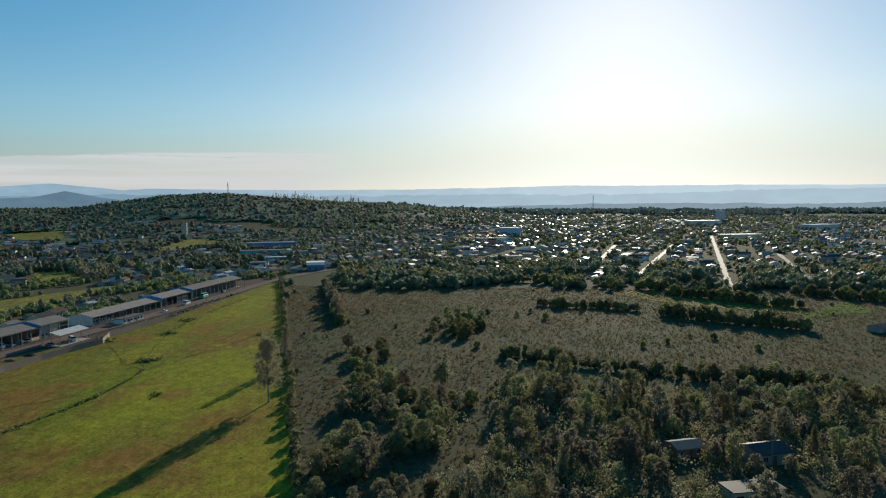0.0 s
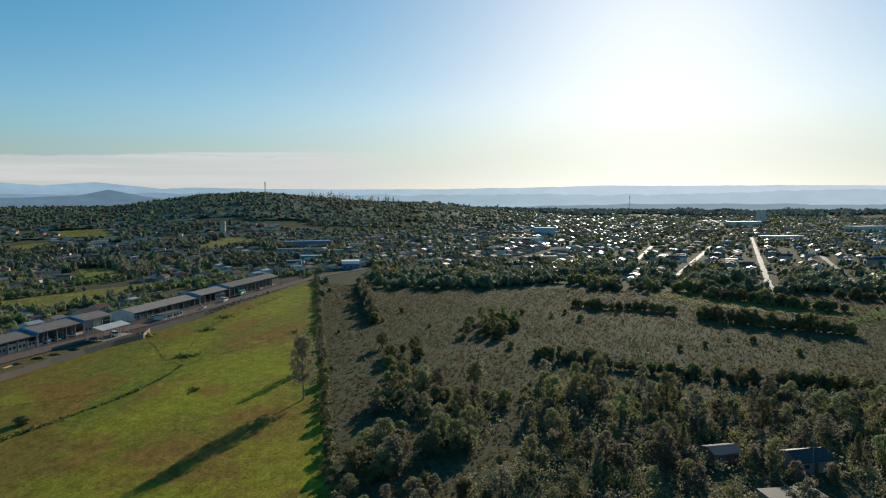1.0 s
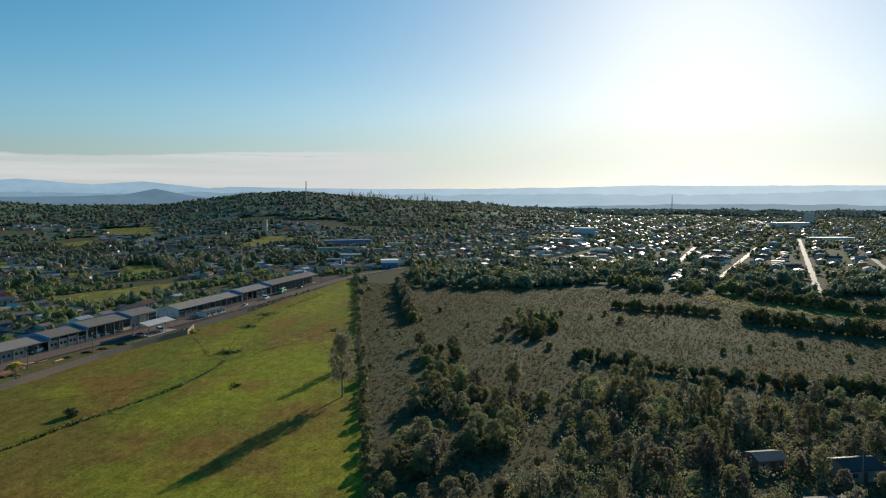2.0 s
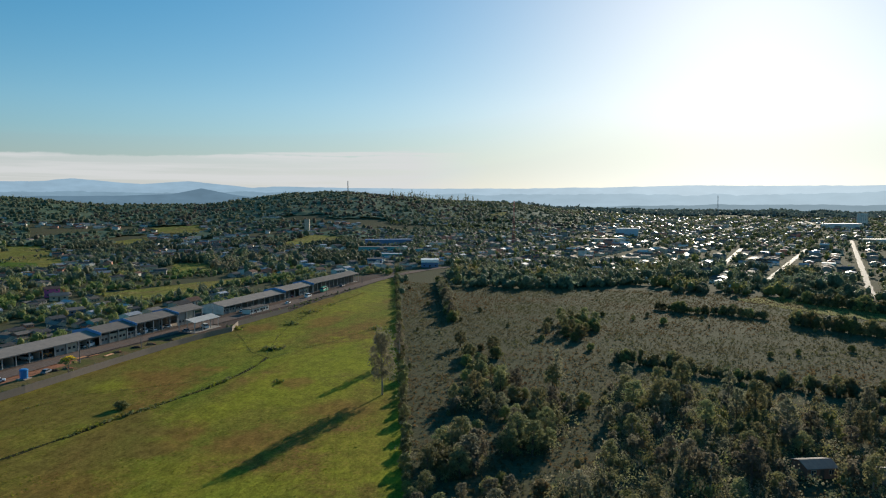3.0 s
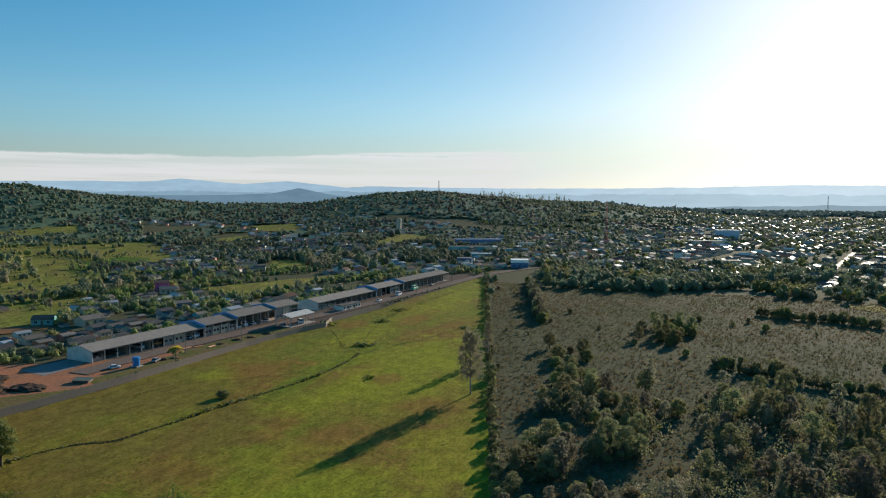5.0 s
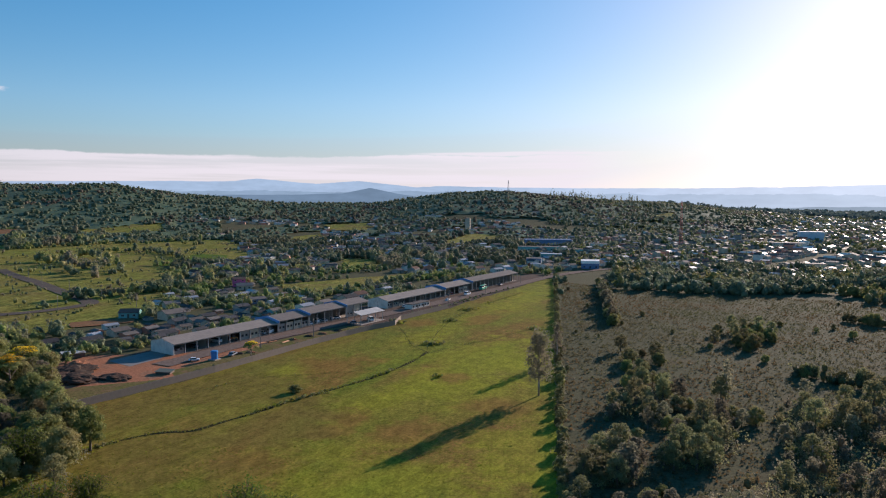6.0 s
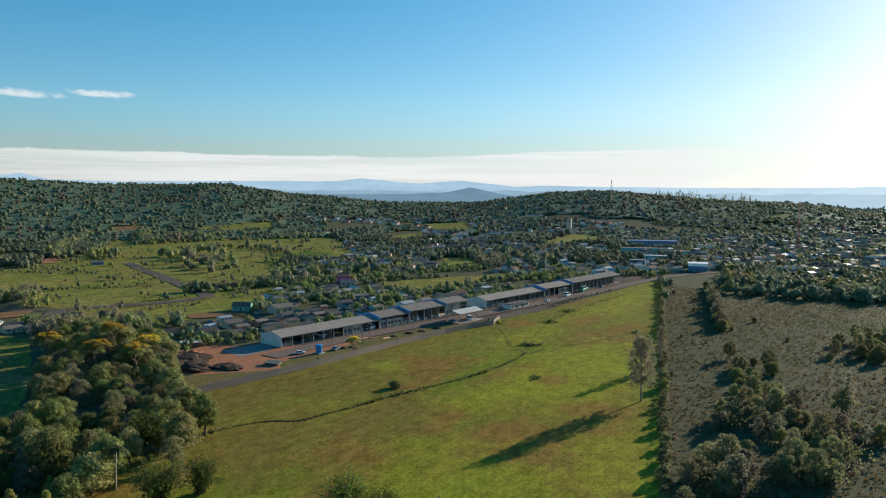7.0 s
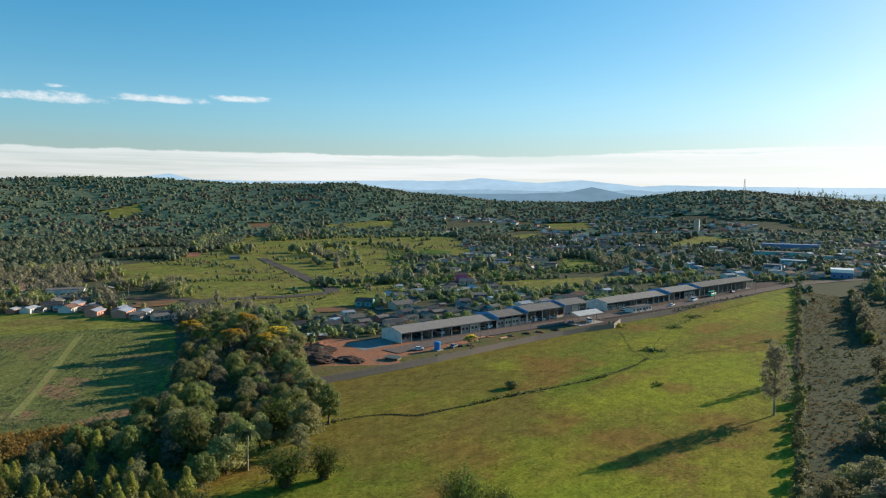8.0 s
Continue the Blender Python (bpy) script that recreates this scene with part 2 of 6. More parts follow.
mottle(M_MEADOW, 0.22, 0.9, 0.72, 1.24)
M_VERGE = land("weedy_verge", (0.150, 0.150, 0.045), (0.205, 0.160, 0.070), (0.250, 0.150, 0.085), 0.05, 0.16, 0.9, (0.48, 0.64), 0.5)
M_RANK = land("rank_grass", (0.105, 0.125, 0.022), (0.140, 0.140, 0.026), (0.150, 0.120, 0.030), 0.1, 0.3, 1.5)
M_PASTURE = land("pasture_grass", (0.205, 0.225, 0.044), (0.290, 0.248, 0.062), (0.236, 0.178, 0.062), 0.018, 0.035, 0.6, (0.5, 0.64))
M_TRACK = land("worn_grass_track", (0.290, 0.285, 0.080), (0.330, 0.300, 0.100), (0.33, 0.25, 0.11), 0.05, 0.2, 0.8, (0.5, 0.65), 0.3)
M_BRIGHT = land("young_crop", (0.093, 0.170, 0.025), (0.128, 0.187, 0.030), (0.119, 0.136, 0.025), 0.02, 0.06, 0.6, (0.55, 0.7), stretch=(0.3, 3.0, 1))
M_CROP = land("row_crop", (0.185, 0.200, 0.058), (0.215, 0.212, 0.064), (0.280, 0.165, 0.085), 0.02, 0.035, 0.7, (0.54, 0.68), stretch=(0.6, 3.2, 1, -35))
patches(M_CROP, (0.300, 0.160, 0.090), [(-221, 83, 12, 5), (-206, 68, 9, 5), (-232, 92, 8, 4), (-188, 84, 3, 14)], 0.85, 1.1)
patches(M_CROP, (0.115, 0.120, 0.045), [(-204, 79, 12, 7), (-196, 66, 10, 8)], 0.7, 1.1)
mottle(M_CROP, 0.2, 0.8, 0.74, 1.22)
mottle(M_PASTURE, 0.10, 0.4, 0.70, 1.24)
M_CORN = land("dry_corn", (0.338, 0.221, 0.058), (0.286, 0.195, 0.052), (0.156, 0.143, 0.039), 0.05, 0.25, 1.6, (0.55, 0.7), 0.8)
M_DIRT = land("red_dirt", (0.480, 0.205, 0.110), (0.410, 0.185, 0.105), (0.270, 0.175, 0.115), 0.05, 0.14, 0.8, (0.52, 0.68), 0.4)
M_PLOUGH = land("ploughed_soil", (0.33, 0.17, 0.085), (0.28, 0.15, 0.08), (0.2, 0.13, 0.07), 0.03, 0.1, 0.7)
M_ASPHALT = land("worn_asphalt", (0.135, 0.115, 0.096), (0.160, 0.135, 0.110), (0.18, 0.12, 0.085), 0.04, 0.12, 1.2, (0.55, 0.75), 0.2, 0.95)
M_YARDROAD = land("dusty_yard_road", (0.215, 0.165, 0.135), (0.240, 0.180, 0.145), (0.26, 0.165, 0.115), 0.04, 0.12, 1.2, (0.52, 0.7), 0.2, 0.95)
M_STREET = land("street_paving", (0.12, 0.105, 0.09), (0.15, 0.128, 0.108), (0.18, 0.13, 0.1), 0.02, 0.1, 1.0, (0.55, 0.75), 0.2, 0.75)
M_STREET.node_tree.nodes["Principled BSDF"].inputs["Specular IOR Level"].default_value = 0.22
M_YARD = land("yard_gravel", (0.128, 0.098, 0.081), (0.145, 0.111, 0.089), (0.178, 0.102, 0.072), 0.03, 0.09, 0.9, (0.5, 0.68), 0.4)
M_RUBBLE = land("rubble", (0.085, 0.07, 0.06), (0.12, 0.085, 0.065), (0.16, 0.09, 0.06), 0.2, 0.5, 2.0, bump=1.0)
M_DITCH = land("ditch_mud", (0.045, 0.040, 0.022), (0.06, 0.055, 0.025), (0.05, 0.06, 0.02), 0.2, 0.5, 2.0)

L_BROAD = leaf("broadleaf_foliage", (0.180, 0.207, 0.072), (0.318, 0.319, 0.102), (0.332, 0.261, 0.123), 0.42)
L_MASS = leaf("village_foliage", (0.103, 0.136, 0.076), (0.199, 0.226, 0.113), (0.202, 0.193, 0.113), 0.35, 0.03)
L_DEEP = leaf("deep_green_foliage", (0.153, 0.193, 0.062), (0.258, 0.290, 0.080), (0.251, 0.259, 0.091), 0.42)
L_EUC = leaf("eucalyptus_foliage", (0.189, 0.187, 0.119), (0.269, 0.260, 0.162), (0.280, 0.242, 0.167), 0.58)
L_YOUNG = leaf("young_wood_foliage", (0.198, 0.215, 0.100), (0.302, 0.302, 0.135), (0.302, 0.275, 0.128), 0.50)
L_BAMBOO = leaf("bamboo_foliage", (0.085, 0.135, 0.022), (0.155, 0.225, 0.045), (0.13, 0.18, 0.035), 0.58)
L_SPRIG = leaf("young_leaf_foliage", (0.250, 0.260, 0.062), (0.390, 0.375, 0.092), (0.370, 0.325, 0.085), 0.58)
L_SCRUB = leaf("scrub_foliage", (0.133, 0.148, 0.066), (0.217, 0.228, 0.099), (0.231, 0.203, 0.094), 0.45, 0.03)
L_DRYSCRUB = leaf("dry_scrub_grass", (0.172, 0.147, 0.063), (0.244, 0.197, 0.080), (0.252, 0.176, 0.071), 0.45, 0.03)
L_BLOOM = leaf("yellow_blossom", (0.78, 0.46, 0.020), (0.92, 0.66, 0.04), (0.85, 0.56, 0.03), 0.55)
# paler, cooler green: some distance haze is put into this leaf colour
L_FAR = leaf("hazed_far_foliage", (0.177, 0.236, 0.142), (0.226, 0.283, 0.170), (0.268, 0.277, 0.157), 0.42, 0.012)
# bluish leaf tone with the haze over the plain painted in
L_PLAIN = leaf("hazed_plain_foliage", (0.085, 0.125, 0.115), (0.105, 0.145, 0.130), (0.115, 0.140, 0.120), 0.3, 0.012)
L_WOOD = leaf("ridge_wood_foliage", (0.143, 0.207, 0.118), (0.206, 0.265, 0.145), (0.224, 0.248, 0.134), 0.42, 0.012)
L_BARE = leaf("dry_season_foliage", (0.177, 0.151, 0.102), (0.271, 0.229, 0.154), (0.244, 0.212, 0.128), 0.45, 0.02)
L_PALM = leaf("palm_fronds", (0.050, 0.078, 0.028), (0.115, 0.150, 0.050), (0.10, 0.12, 0.05), 0.4)
L_TUFT = leaf("meadow_tufts", (0.168, 0.206, 0.025), (0.280, 0.281, 0.040), (0.280, 0.213, 0.044), 0.58)
L_CORN = leaf("dry_corn_leaves", (0.312, 0.204, 0.048), (0.504, 0.336, 0.084), (0.360, 0.264, 0.060), 0.45)
M_BARK = paint("brown_bark", (0.12, 0.095, 0.075), 0.9, 0.5)
M_PALEBARK = paint("pale_bark", (0.34, 0.30, 0.25), 0.85, 0.5)

M_FIBRE = roofing("fibre_cement_roof", (0.19, 0.165, 0.14), (0.12, 0.105, 0.095), 0.8, 0.0, 1.6)
M_SHEDROOF = roofing("grey_shed_roof", (0.25, 0.215, 0.18), (0.16, 0.14, 0.13), 0.7, 0.0, 0.9, 0.6)
M_TILE = roofing("brown_tile_roof", (0.19, 0.105, 0.075), (0.09, 0.07, 0.06), 0.75, 0.0, 1.2)
M_TIN = roofing("galvanised_roof", (0.42, 0.42, 0.42), (0.28, 0.22, 0.18), 0.5, 0.3, 1.6, 0.5)
M_DARKROOF = roofing("dark_weathered_roof", (0.085, 0.08, 0.076), (0.06, 0.05, 0.045), 0.6, 0.0, 1.6)
M_WHITEROOF = roofing("white_metal_roof", (0.80, 0.76, 0.68), (0.5, 0.47, 0.43), 0.45, 0.0, 1.2, 0.25)
M_PALEROOF = roofing("pale_sheet_roof", (0.44, 0.42, 0.38), (0.30, 0.28, 0.25), 0.6, 0.0, 1.2, 0.35)
M_GREENROOF = roofing("grey_green_roof", (0.17, 0.21, 0.18), (0.13, 0.13, 0.11), 0.7, 0.0, 1.2, 0.4)
M_BLUEROOF = roofing("blue_metal_roof", (0.07, 0.10, 0.19), (0.06, 0.08, 0.13), 0.45, 0.2, 1.2, 0.3)

W_WHITE = paint("white_wall", (0.72, 0.67, 0.58), 0.8, 0.35)
W_CREAM = paint("cream_wall", (0.52, 0.44, 0.32), 0.8, 0.45)
W_GREY = paint("grey_wall", (0.34, 0.305, 0.26), 0.85, 0.5)
W_SALMON = paint("salmon_wall", (0.62, 0.26, 0.17), 0.8, 0.35)
W_BRICK = paint("brick_wall", (0.36, 0.16, 0.10), 0.9, 0.5)
W_TEAL = paint("teal_wall", (0.14, 0.42, 0.40), 0.75, 0.3)
W_BLUE = paint("blue_wall", (0.12, 0.21, 0.34), 0.7, 0.25)
W_PALEBLUE = paint("pale_blue_wall", (0.42, 0.55, 0.62), 0.75, 0.25)
W_PINK = paint("magenta_wall", (0.55, 0.10, 0.28), 0.75, 0.3)
W_CONC = paint("concrete_panel", (0.255, 0.198, 0.152), 0.9, 0.7)
M_POST = paint("concrete_post", (0.46, 0.43, 0.39), 0.85, 0.5)
M_POLE = paint("weathered_pole", (0.20, 0.18, 0.155), 0.9, 0.5)
M_FLOOR = paint("pale_concrete_floor", (0.34, 0.29, 0.24), 0.85, 0.5)
M_BLUEPAINT = paint("blue_fascia_paint", (0.15, 0.29, 0.52), 0.5, 0.25)
M_SLAB = paint("grey_slab", (0.20, 0.19, 0.175), 0.9, 0.5)
M_TANK = paint("blue_plastic_tank", (0.03, 0.22, 0.52), 0.4, 0.15)
M_WOOD = paint("dark_timber", (0.13, 0.095, 0.07), 0.85, 0.5)
M_STEEL = paint("grey_steel", (0.33, 0.33, 0.33), 0.5, 0.4, 0.6)
M_GLASS = paint("dark_glass", (0.03, 0.035, 0.04), 0.15, 0.1)
M_FRAME = paint("window_frame_paint", (0.55, 0.52, 0.46), 0.6, 0.3)
M_TYRE = paint("tyre_rubber", (0.025, 0.025, 0.025), 0.85, 0.2)
M_CARW = paint("white_car_paint", (0.78, 0.78, 0.78), 0.3, 0.1)
M_CARG = paint("grey_car_paint", (0.22, 0.23, 0.25), 0.3, 0.1)
M_CARR = paint("red_car_paint", (0.45, 0.05, 0.04), 0.3, 0.15)
M_GREENBUS = paint("green_bus_paint", (0.04, 0.36, 0.22), 0.4, 0.15)
M_ORANGE = paint("orange_machine_paint", (0.58, 0.22, 0.06), 0.5, 0.3)
M_RED = paint("red_white_mast_paint", (0.55, 0.16, 0.12), 0.6, 0.3)

# ---- building helpers ----
def obj(name, bm, mat, parent=None, label="", smooth=False):
    me = bpy.data.meshes.new(name)
    bm.to_mesh(me)
    bm.free()
    for m in (mat if isinstance(mat, (list, tuple)) else (mat,)):
        me.materials.append(m)
    if smooth:
        me.polygons.foreach_set("use_smooth", [True] * len(me.polygons))
    ob = new(name, me)
    ob.parent = parent
    if label:
        ob["label"] = label
    return ob


def part(name, bm, mat, parent, label="", smooth=False):
    return obj(name, bm, mat, parent, label, smooth)


def thing(name, label, category, group="", m=None):
    ob = tagged(new(name), label, category, group)
    if m is not None:
        ob.matrix_basis = m
    return ob


def box(bm, x0, x1, y0, y1, z0, z1, bevel=0.0, m=None):
    r = bmesh.ops.create_cube(bm, size=1.0)
    bmesh.ops.scale(bm, vec=(x1 - x0, y1 - y0, z1 - z0), verts=r["verts"])
    bmesh.ops.translate(bm, vec=((x0 + x1) / 2, (y0 + y1) / 2, (z0 + z1) / 2), verts=r["verts"])
    if m is not None:
        bmesh.ops.transform(bm, matrix=m, verts=r["verts"])
    if bevel:
        es = list({e for v in r["verts"] for e in v.link_edges})
        bmesh.ops.bevel(bm, geom=es, offset=bevel, segments=1, affect="EDGES")
    return bm


def boxed(*a, **k):
    return box(bmesh.new(), *a, **k)


def tube(bm, pts, radii, sides=7):
    rings = []
    for i, p in enumerate(pts):
        p = Vector(p)
        d = (Vector(pts[min(i + 1, len(pts) - 1)]) - Vector(pts[max(i - 1, 0)])).normalized()
        q = d.to_track_quat("Z", "Y")
        rings.append([bm.verts.new(p + q @ Vector((math.cos(6.2832 * k / sides) * radii[i], math.sin(6.2832 * k / sides) * radii[i], 0)))
                      for k in range(sides)])
    for r0, r1 in zip(rings, rings[1:]):
        for k in range(sides):
            bm.faces.new((r0[k], r0[(k + 1) % sides], r1[(k + 1) % sides], r1[k]))
    bm.faces.new(rings[0][::-1])
    bm.faces.new(rings[-1])
    return bm


ICO_V, ICO_F = None, None


def hearts(rng, centres, radii, dent=0.22):
    """Lumpy inner bodies that the leaf sprays of crowns sit on: vertices and triangles."""
    global ICO_V, ICO_F
    if ICO_V is None:
        b = bmesh.new()
        bmesh.ops.create_icosphere(b, subdivisions=1, radius=1.0)
        ICO_V = np.array([v.co[:] for v in b.verts])
        ICO_F = np.array([[v.index for v in f.verts] for f in b.faces])
        b.free()
    n = len(centres)
    k = 1 + rng.uniform(-dent, dent, (n, len(ICO_V), 1))
    v = (centres[:, None, :] + ICO_V[None] * k * radii[:, None, :]).reshape(-1, 3)
    f = (ICO_F[None] + (np.arange(n) * len(ICO_V))[:, None, None]).reshape(-1, 3)
    return v, f


def quad_mesh(name, centres, normals, sizes, rng, mats, index=None, tall=1.0, inner=None, inner_index=None):
    """A mesh of many small leaf sprays, one bent kite each, with solid hearts behind them where given."""
    n = len(centres)
    nrm = normals / np.maximum(np.linalg.norm(normals, axis=1, keepdims=True), 1e-6)
    r = rng.normal(size=(n, 3))
    t1 = np.cross(nrm, r)
    t1 /= np.maximum(np.linalg.norm(t1, axis=1, keepdims=True), 1e-6)
    t2 = np.cross(nrm, t1)
    s = sizes[:, None]
    k = rng.uniform(0.55, 1.0, (n, 1))
    v = np.stack([centres - t1 * s * 0.55, centres + t2 * s * 0.5 * k * tall + nrm * s * 0.12, centres + t1 * s * 0.55,
                  centres - t2 * s * 0.5 * k * tall + nrm * s * 0.12], axis=1).reshape(-1, 3)
    iv, it = inner if inner is not None else (np.zeros((0, 3)), np.zeros((0, 3), dtype=int))
    m3 = len(it)
    me = bpy.data.meshes.new(name)
    me.vertices.add(4 * n + len(iv))
    me.vertices.foreach_set("co", np.concatenate([v, iv]).astype(np.float32).ravel())
    me.loops.add(4 * n + 3 * m3)
    me.loops.foreach_set("vertex_index", np.concatenate([np.arange(4 * n), (it + 4 * n).ravel()]).astype(np.int32))
    me.polygons.add(n + m3)
    me.polygons.foreach_set("loop_start", np.concatenate([np.arange(0, 4 * n, 4), 4 * n + np.arange(0, 3 * m3, 3)]).astype(np.int32))
    me.polygons.foreach_set("loop_total", np.concatenate([np.full(n, 4), np.full(m3, 3)]).astype(np.int32))
    me.polygons.foreach_set("use_smooth", np.concatenate([np.zeros(n, dtype=bool), np.ones(m3, dtype=bool)]))
    for m in mats:
        me.materials.append(m)
    if index is not None:
        me.polygons.foreach_set("material_index", np.concatenate([index, np.zeros(m3, dtype=int) if inner_index is None else inner_index]).astype(np.int32))
    me.update()
    me.validate()
    return me


def lobe_cloud(rng, lobes, per, size, hug=0.34):
    """Leaf sprays spread over the outsides of a set of lobes (x, y, z, rx, ry, rz)."""
    cs, ns = [], []
    for x, y, z, rx, ry, rz in lobes:
        d = rng.normal(size=(per, 3))
        d /= np.linalg.norm(d, axis=1, keepdims=True)
        d[:, 2] = np.where(d[:, 2] < -0.5, -d[:, 2], d[:, 2])
        rad = rng.uniform(0.72, 1.08, (per, 1))
        cs.append(np.array([x, y, z]) + d * rad * np.array([rx, ry, rz]))
        ns.append(d + rng.normal(size=(per, 3)) * hug)
    cs, ns = np.concatenate(cs), np.concatenate(ns)
    return cs, ns, rng.uniform(0.65, 1.35, len(cs)) * size


def smooth01(v):
    v = max(0.0, min(1.0, v))
    return v * v * (3 - 2 * v)


# ---- the lie of the land: flat near by, a wooded hill and a long ridge behind ----
CREST_AZ = [-180, -110, -90, -72, -63, -57, -48, -46, -43, -39, -35, -32, -28, -25, -21.5, -17.5, -13.5, -8.4, -3.8, 0.8, 9, 35, 60, 180]
CREST_H = [10, 60, 78, 84, 92, 82, 86, 80, 64, 56, 42, 40, 42, 56, 71, 76, 63, 52, 43, 24, 4, 2, 0, 10]
SKEW = 1850.0


def ground_z(x, y):
    d = math.hypot(x, y)
    if d < 900:
        return 0.0
    az = math.degrees(math.atan2(x, y))
    c = float(np.interp(az, CREST_AZ, CREST_H))
    rise = smooth01((d - 900) / (SKEW - 900)) ** 1.4
    bumps = (noise.noise(Vector((x * 0.004, y * 0.004, 3.0))) * 9 + noise.noise(Vector((x * 0.013, y * 0.013, 8.0))) * 3) * min(1, (d - 900) / 500) * min(1.0, c / 40)
    fall = 1.0 - 0.75 * smooth01((d - SKEW - 150) / 1600)
    return c * rise * fall + bumps * rise


def inside(poly, x, y):
    hit, n = False, len(poly)
    for i in range(n):
        (x0, y0), (x1, y1) = poly[i], poly[i - 1]
        if (y0 > y) != (y1 > y) and x < (x1 - x0) * (y - y0) / (y1 - y0) + x0:
            hit = not hit
    return hit


def build_ground():
    bm = bmesh.new()
    azs = [radians(a) for a in np.concatenate([np.arange(-180, -84, 6), np.arange(-84, 44, 1.0), np.arange(44, 180, 6)])]
    rads = [12 * 1.075 ** i for i in range(1, 84)]
    rads = [r for r in rads if r < 4850] + [4880]
    centre = bm.verts.new((0, 0, 0))
    rings = [[bm.verts.new((r * math.sin(a), r * math.cos(a), ground_z(r * math.sin(a), r * math.cos(a)))) for a in azs] for r in rads]
    n = len(azs)
    for k in range(n):
        bm.faces.new((centre, rings[0][(k + 1) % n], rings[0][k]))
        for r0, r1 in zip(rings, rings[1:]):
            bm.faces.new((r0[k], r0[(k + 1) % n], r1[(k + 1) % n], r1[k]))
    bmesh.ops.recalc_face_normals(bm, faces=bm.faces)
    g = obj("ground", bm, M_SCRUB, smooth=True)
    return tagged(g, "scrubby brown-green open ground reaching the wooded hills", "ground", kind="structure")


build_ground()


def sheet(name, poly, mat, z, label, category, edge=1.2, step=4.0, kind="structure"):
    """A field or yard laid on the ground, with an uneven edge."""
    pts = []
    for i, (x0, y0) in enumerate(poly):
        x1, y1 = poly[(i + 1) % len(poly)]
        n = max(1, int(math.hypot(x1 - x0, y1 - y0) / step))
        for k in range(n):
            x, y = x0 + (x1 - x0) * k / n, y0 + (y1 - y0) * k / n
            x += edge * noise.noise(Vector((x * 0.11, y * 0.11, 1.7))) * 1.6
            y += edge * noise.noise(Vector((x * 0.11, y * 0.11, 7.7))) * 1.6
            pts.append((x, y))
    bm = bmesh.new()
    far = max(math.hypot(*p) for p in poly) > 880
    if far:  # follow the rise of the land
        xs, ys = [p[0] for p in pts], [p[1] for p in pts]
        cell = 12.0
        made = {}

        def vert(i, j):
            if (i, j) not in made:
                x, y = min(xs) + i * cell, min(ys) + j * cell
                made[i, j] = bm.verts.new((x, y, ground_z(x, y) + z + 1.2 * smooth01((math.hypot(x, y) - 860) / 60)))
            return made[i, j]
        for i in range(int((max(xs) - min(xs)) / cell) + 1):
            for j in range(int((max(ys) - min(ys)) / cell) + 1):
                if inside(pts, min(xs) + (i + 0.5) * cell, min(ys) + (j + 0.5) * cell):
                    bm.faces.new((vert(i, j), vert(i + 1, j), vert(i + 1, j + 1), vert(i, j + 1)))
    else:
        vs = [bm.verts.new((x, y, z)) for x, y in pts]
        es = [bm.edges.new((vs[i], vs[(i + 1) % len(vs)])) for i in range(len(vs))]
        bmesh.ops.triangle_fill(bm, edges=es, use_beauty=True, normal=(0, 0, 1))
    for f in bm.faces:
        if f.normal.z < 0:
            f.normal_flip()
    return tagged(obj(name, bm, mat), label, category, kind=kind)


def ribbon(name, line, width, mat, z, label, category, step=6.0, wob=0.4, kind="structure"):
    """A road, track or ditch along a line, with wavering edges."""
    pts = []
    for (x0, y0), (x1, y1) in zip(line, line[1:]):
        n = max(1, int(math.hypot(x1 - x0, y1 - y0) / step))
        pts += [Vector((x0 + (x1 - x0) * k / n, y0 + (y1 - y0) * k / n)) for k in range(n)]
    pts.append(Vector(line[-1]))
    for _ in range(3):
        pts = [pts[0]] + [(pts[i - 1] + 2 * pts[i] + pts[i + 1]) / 4 for i in range(1, len(pts) - 1)] + [pts[-1]]
    bm = bmesh.new()
    rows = []
    for i, p in enumerate(pts):
        d = (pts[min(i + 1, len(pts) - 1)] - pts[max(i - 1, 0)]).normalized()
        nrm = Vector((-d.y, d.x))
        w = width / 2 * (1 + wob * noise.noise(Vector((p.x * 0.09, p.y * 0.09, 4.0))))
        row = []
        for s in (-1, 1):
            q = p + nrm * w * s
            row.append(bm.verts.new((q.x, q.y, ground_z(q.x, q.y) + z)))
        rows.append(row)
    for r0, r1 in zip(rows, rows[1:]):
        bm.faces.new((r0[0], r0[1], r1[1], r1[0]))
    for f in bm.faces:
        f.normal_update()
        if f.normal.z < 0:
            f.normal_flip()
    return tagged(obj(name, bm, mat), label, category, kind=kind), pts


# ---- fields, yards and roads ----
WALL_LINE = [(-171.5, 138), (-168.5, 155), (-165.6, 172), (-162.9, 190), (-160.8, 208), (-159, 227), (-156.8, 246), (-154, 264), (-150.3, 281.5), (-145.8, 295.5),
             (-149.3, 309), (-145.3, 333), (-141.7, 353), (-139, 394), (-132, 462), (-127, 537)]
HEDGE_A, HEDGE_B = (-123.5, 530.0), (-22.0, 105.0)
MEADOW = [(x + 0.4, y) for x, y in WALL_LINE] + [(-123, 530), (-22, 105), (-14, 60), (-60, 40), (-140, 60), (-158, 100), (-176, 132)]
YARD = [(x - 0.4, y) for x, y in WALL_LINE] + [(-146, 545), (-160, 492), (-212, 200), (-226, 190), (-213, 168), (-190, 149)]
sheet("meadow", MEADOW, M_MEADOW, 0.05, "bright green meadow with reddish and yellow patches", "meadow")
sheet("yard", YARD, M_YARD, 0.06, "gravel and dirt yard in front of the long sheds", "yard")
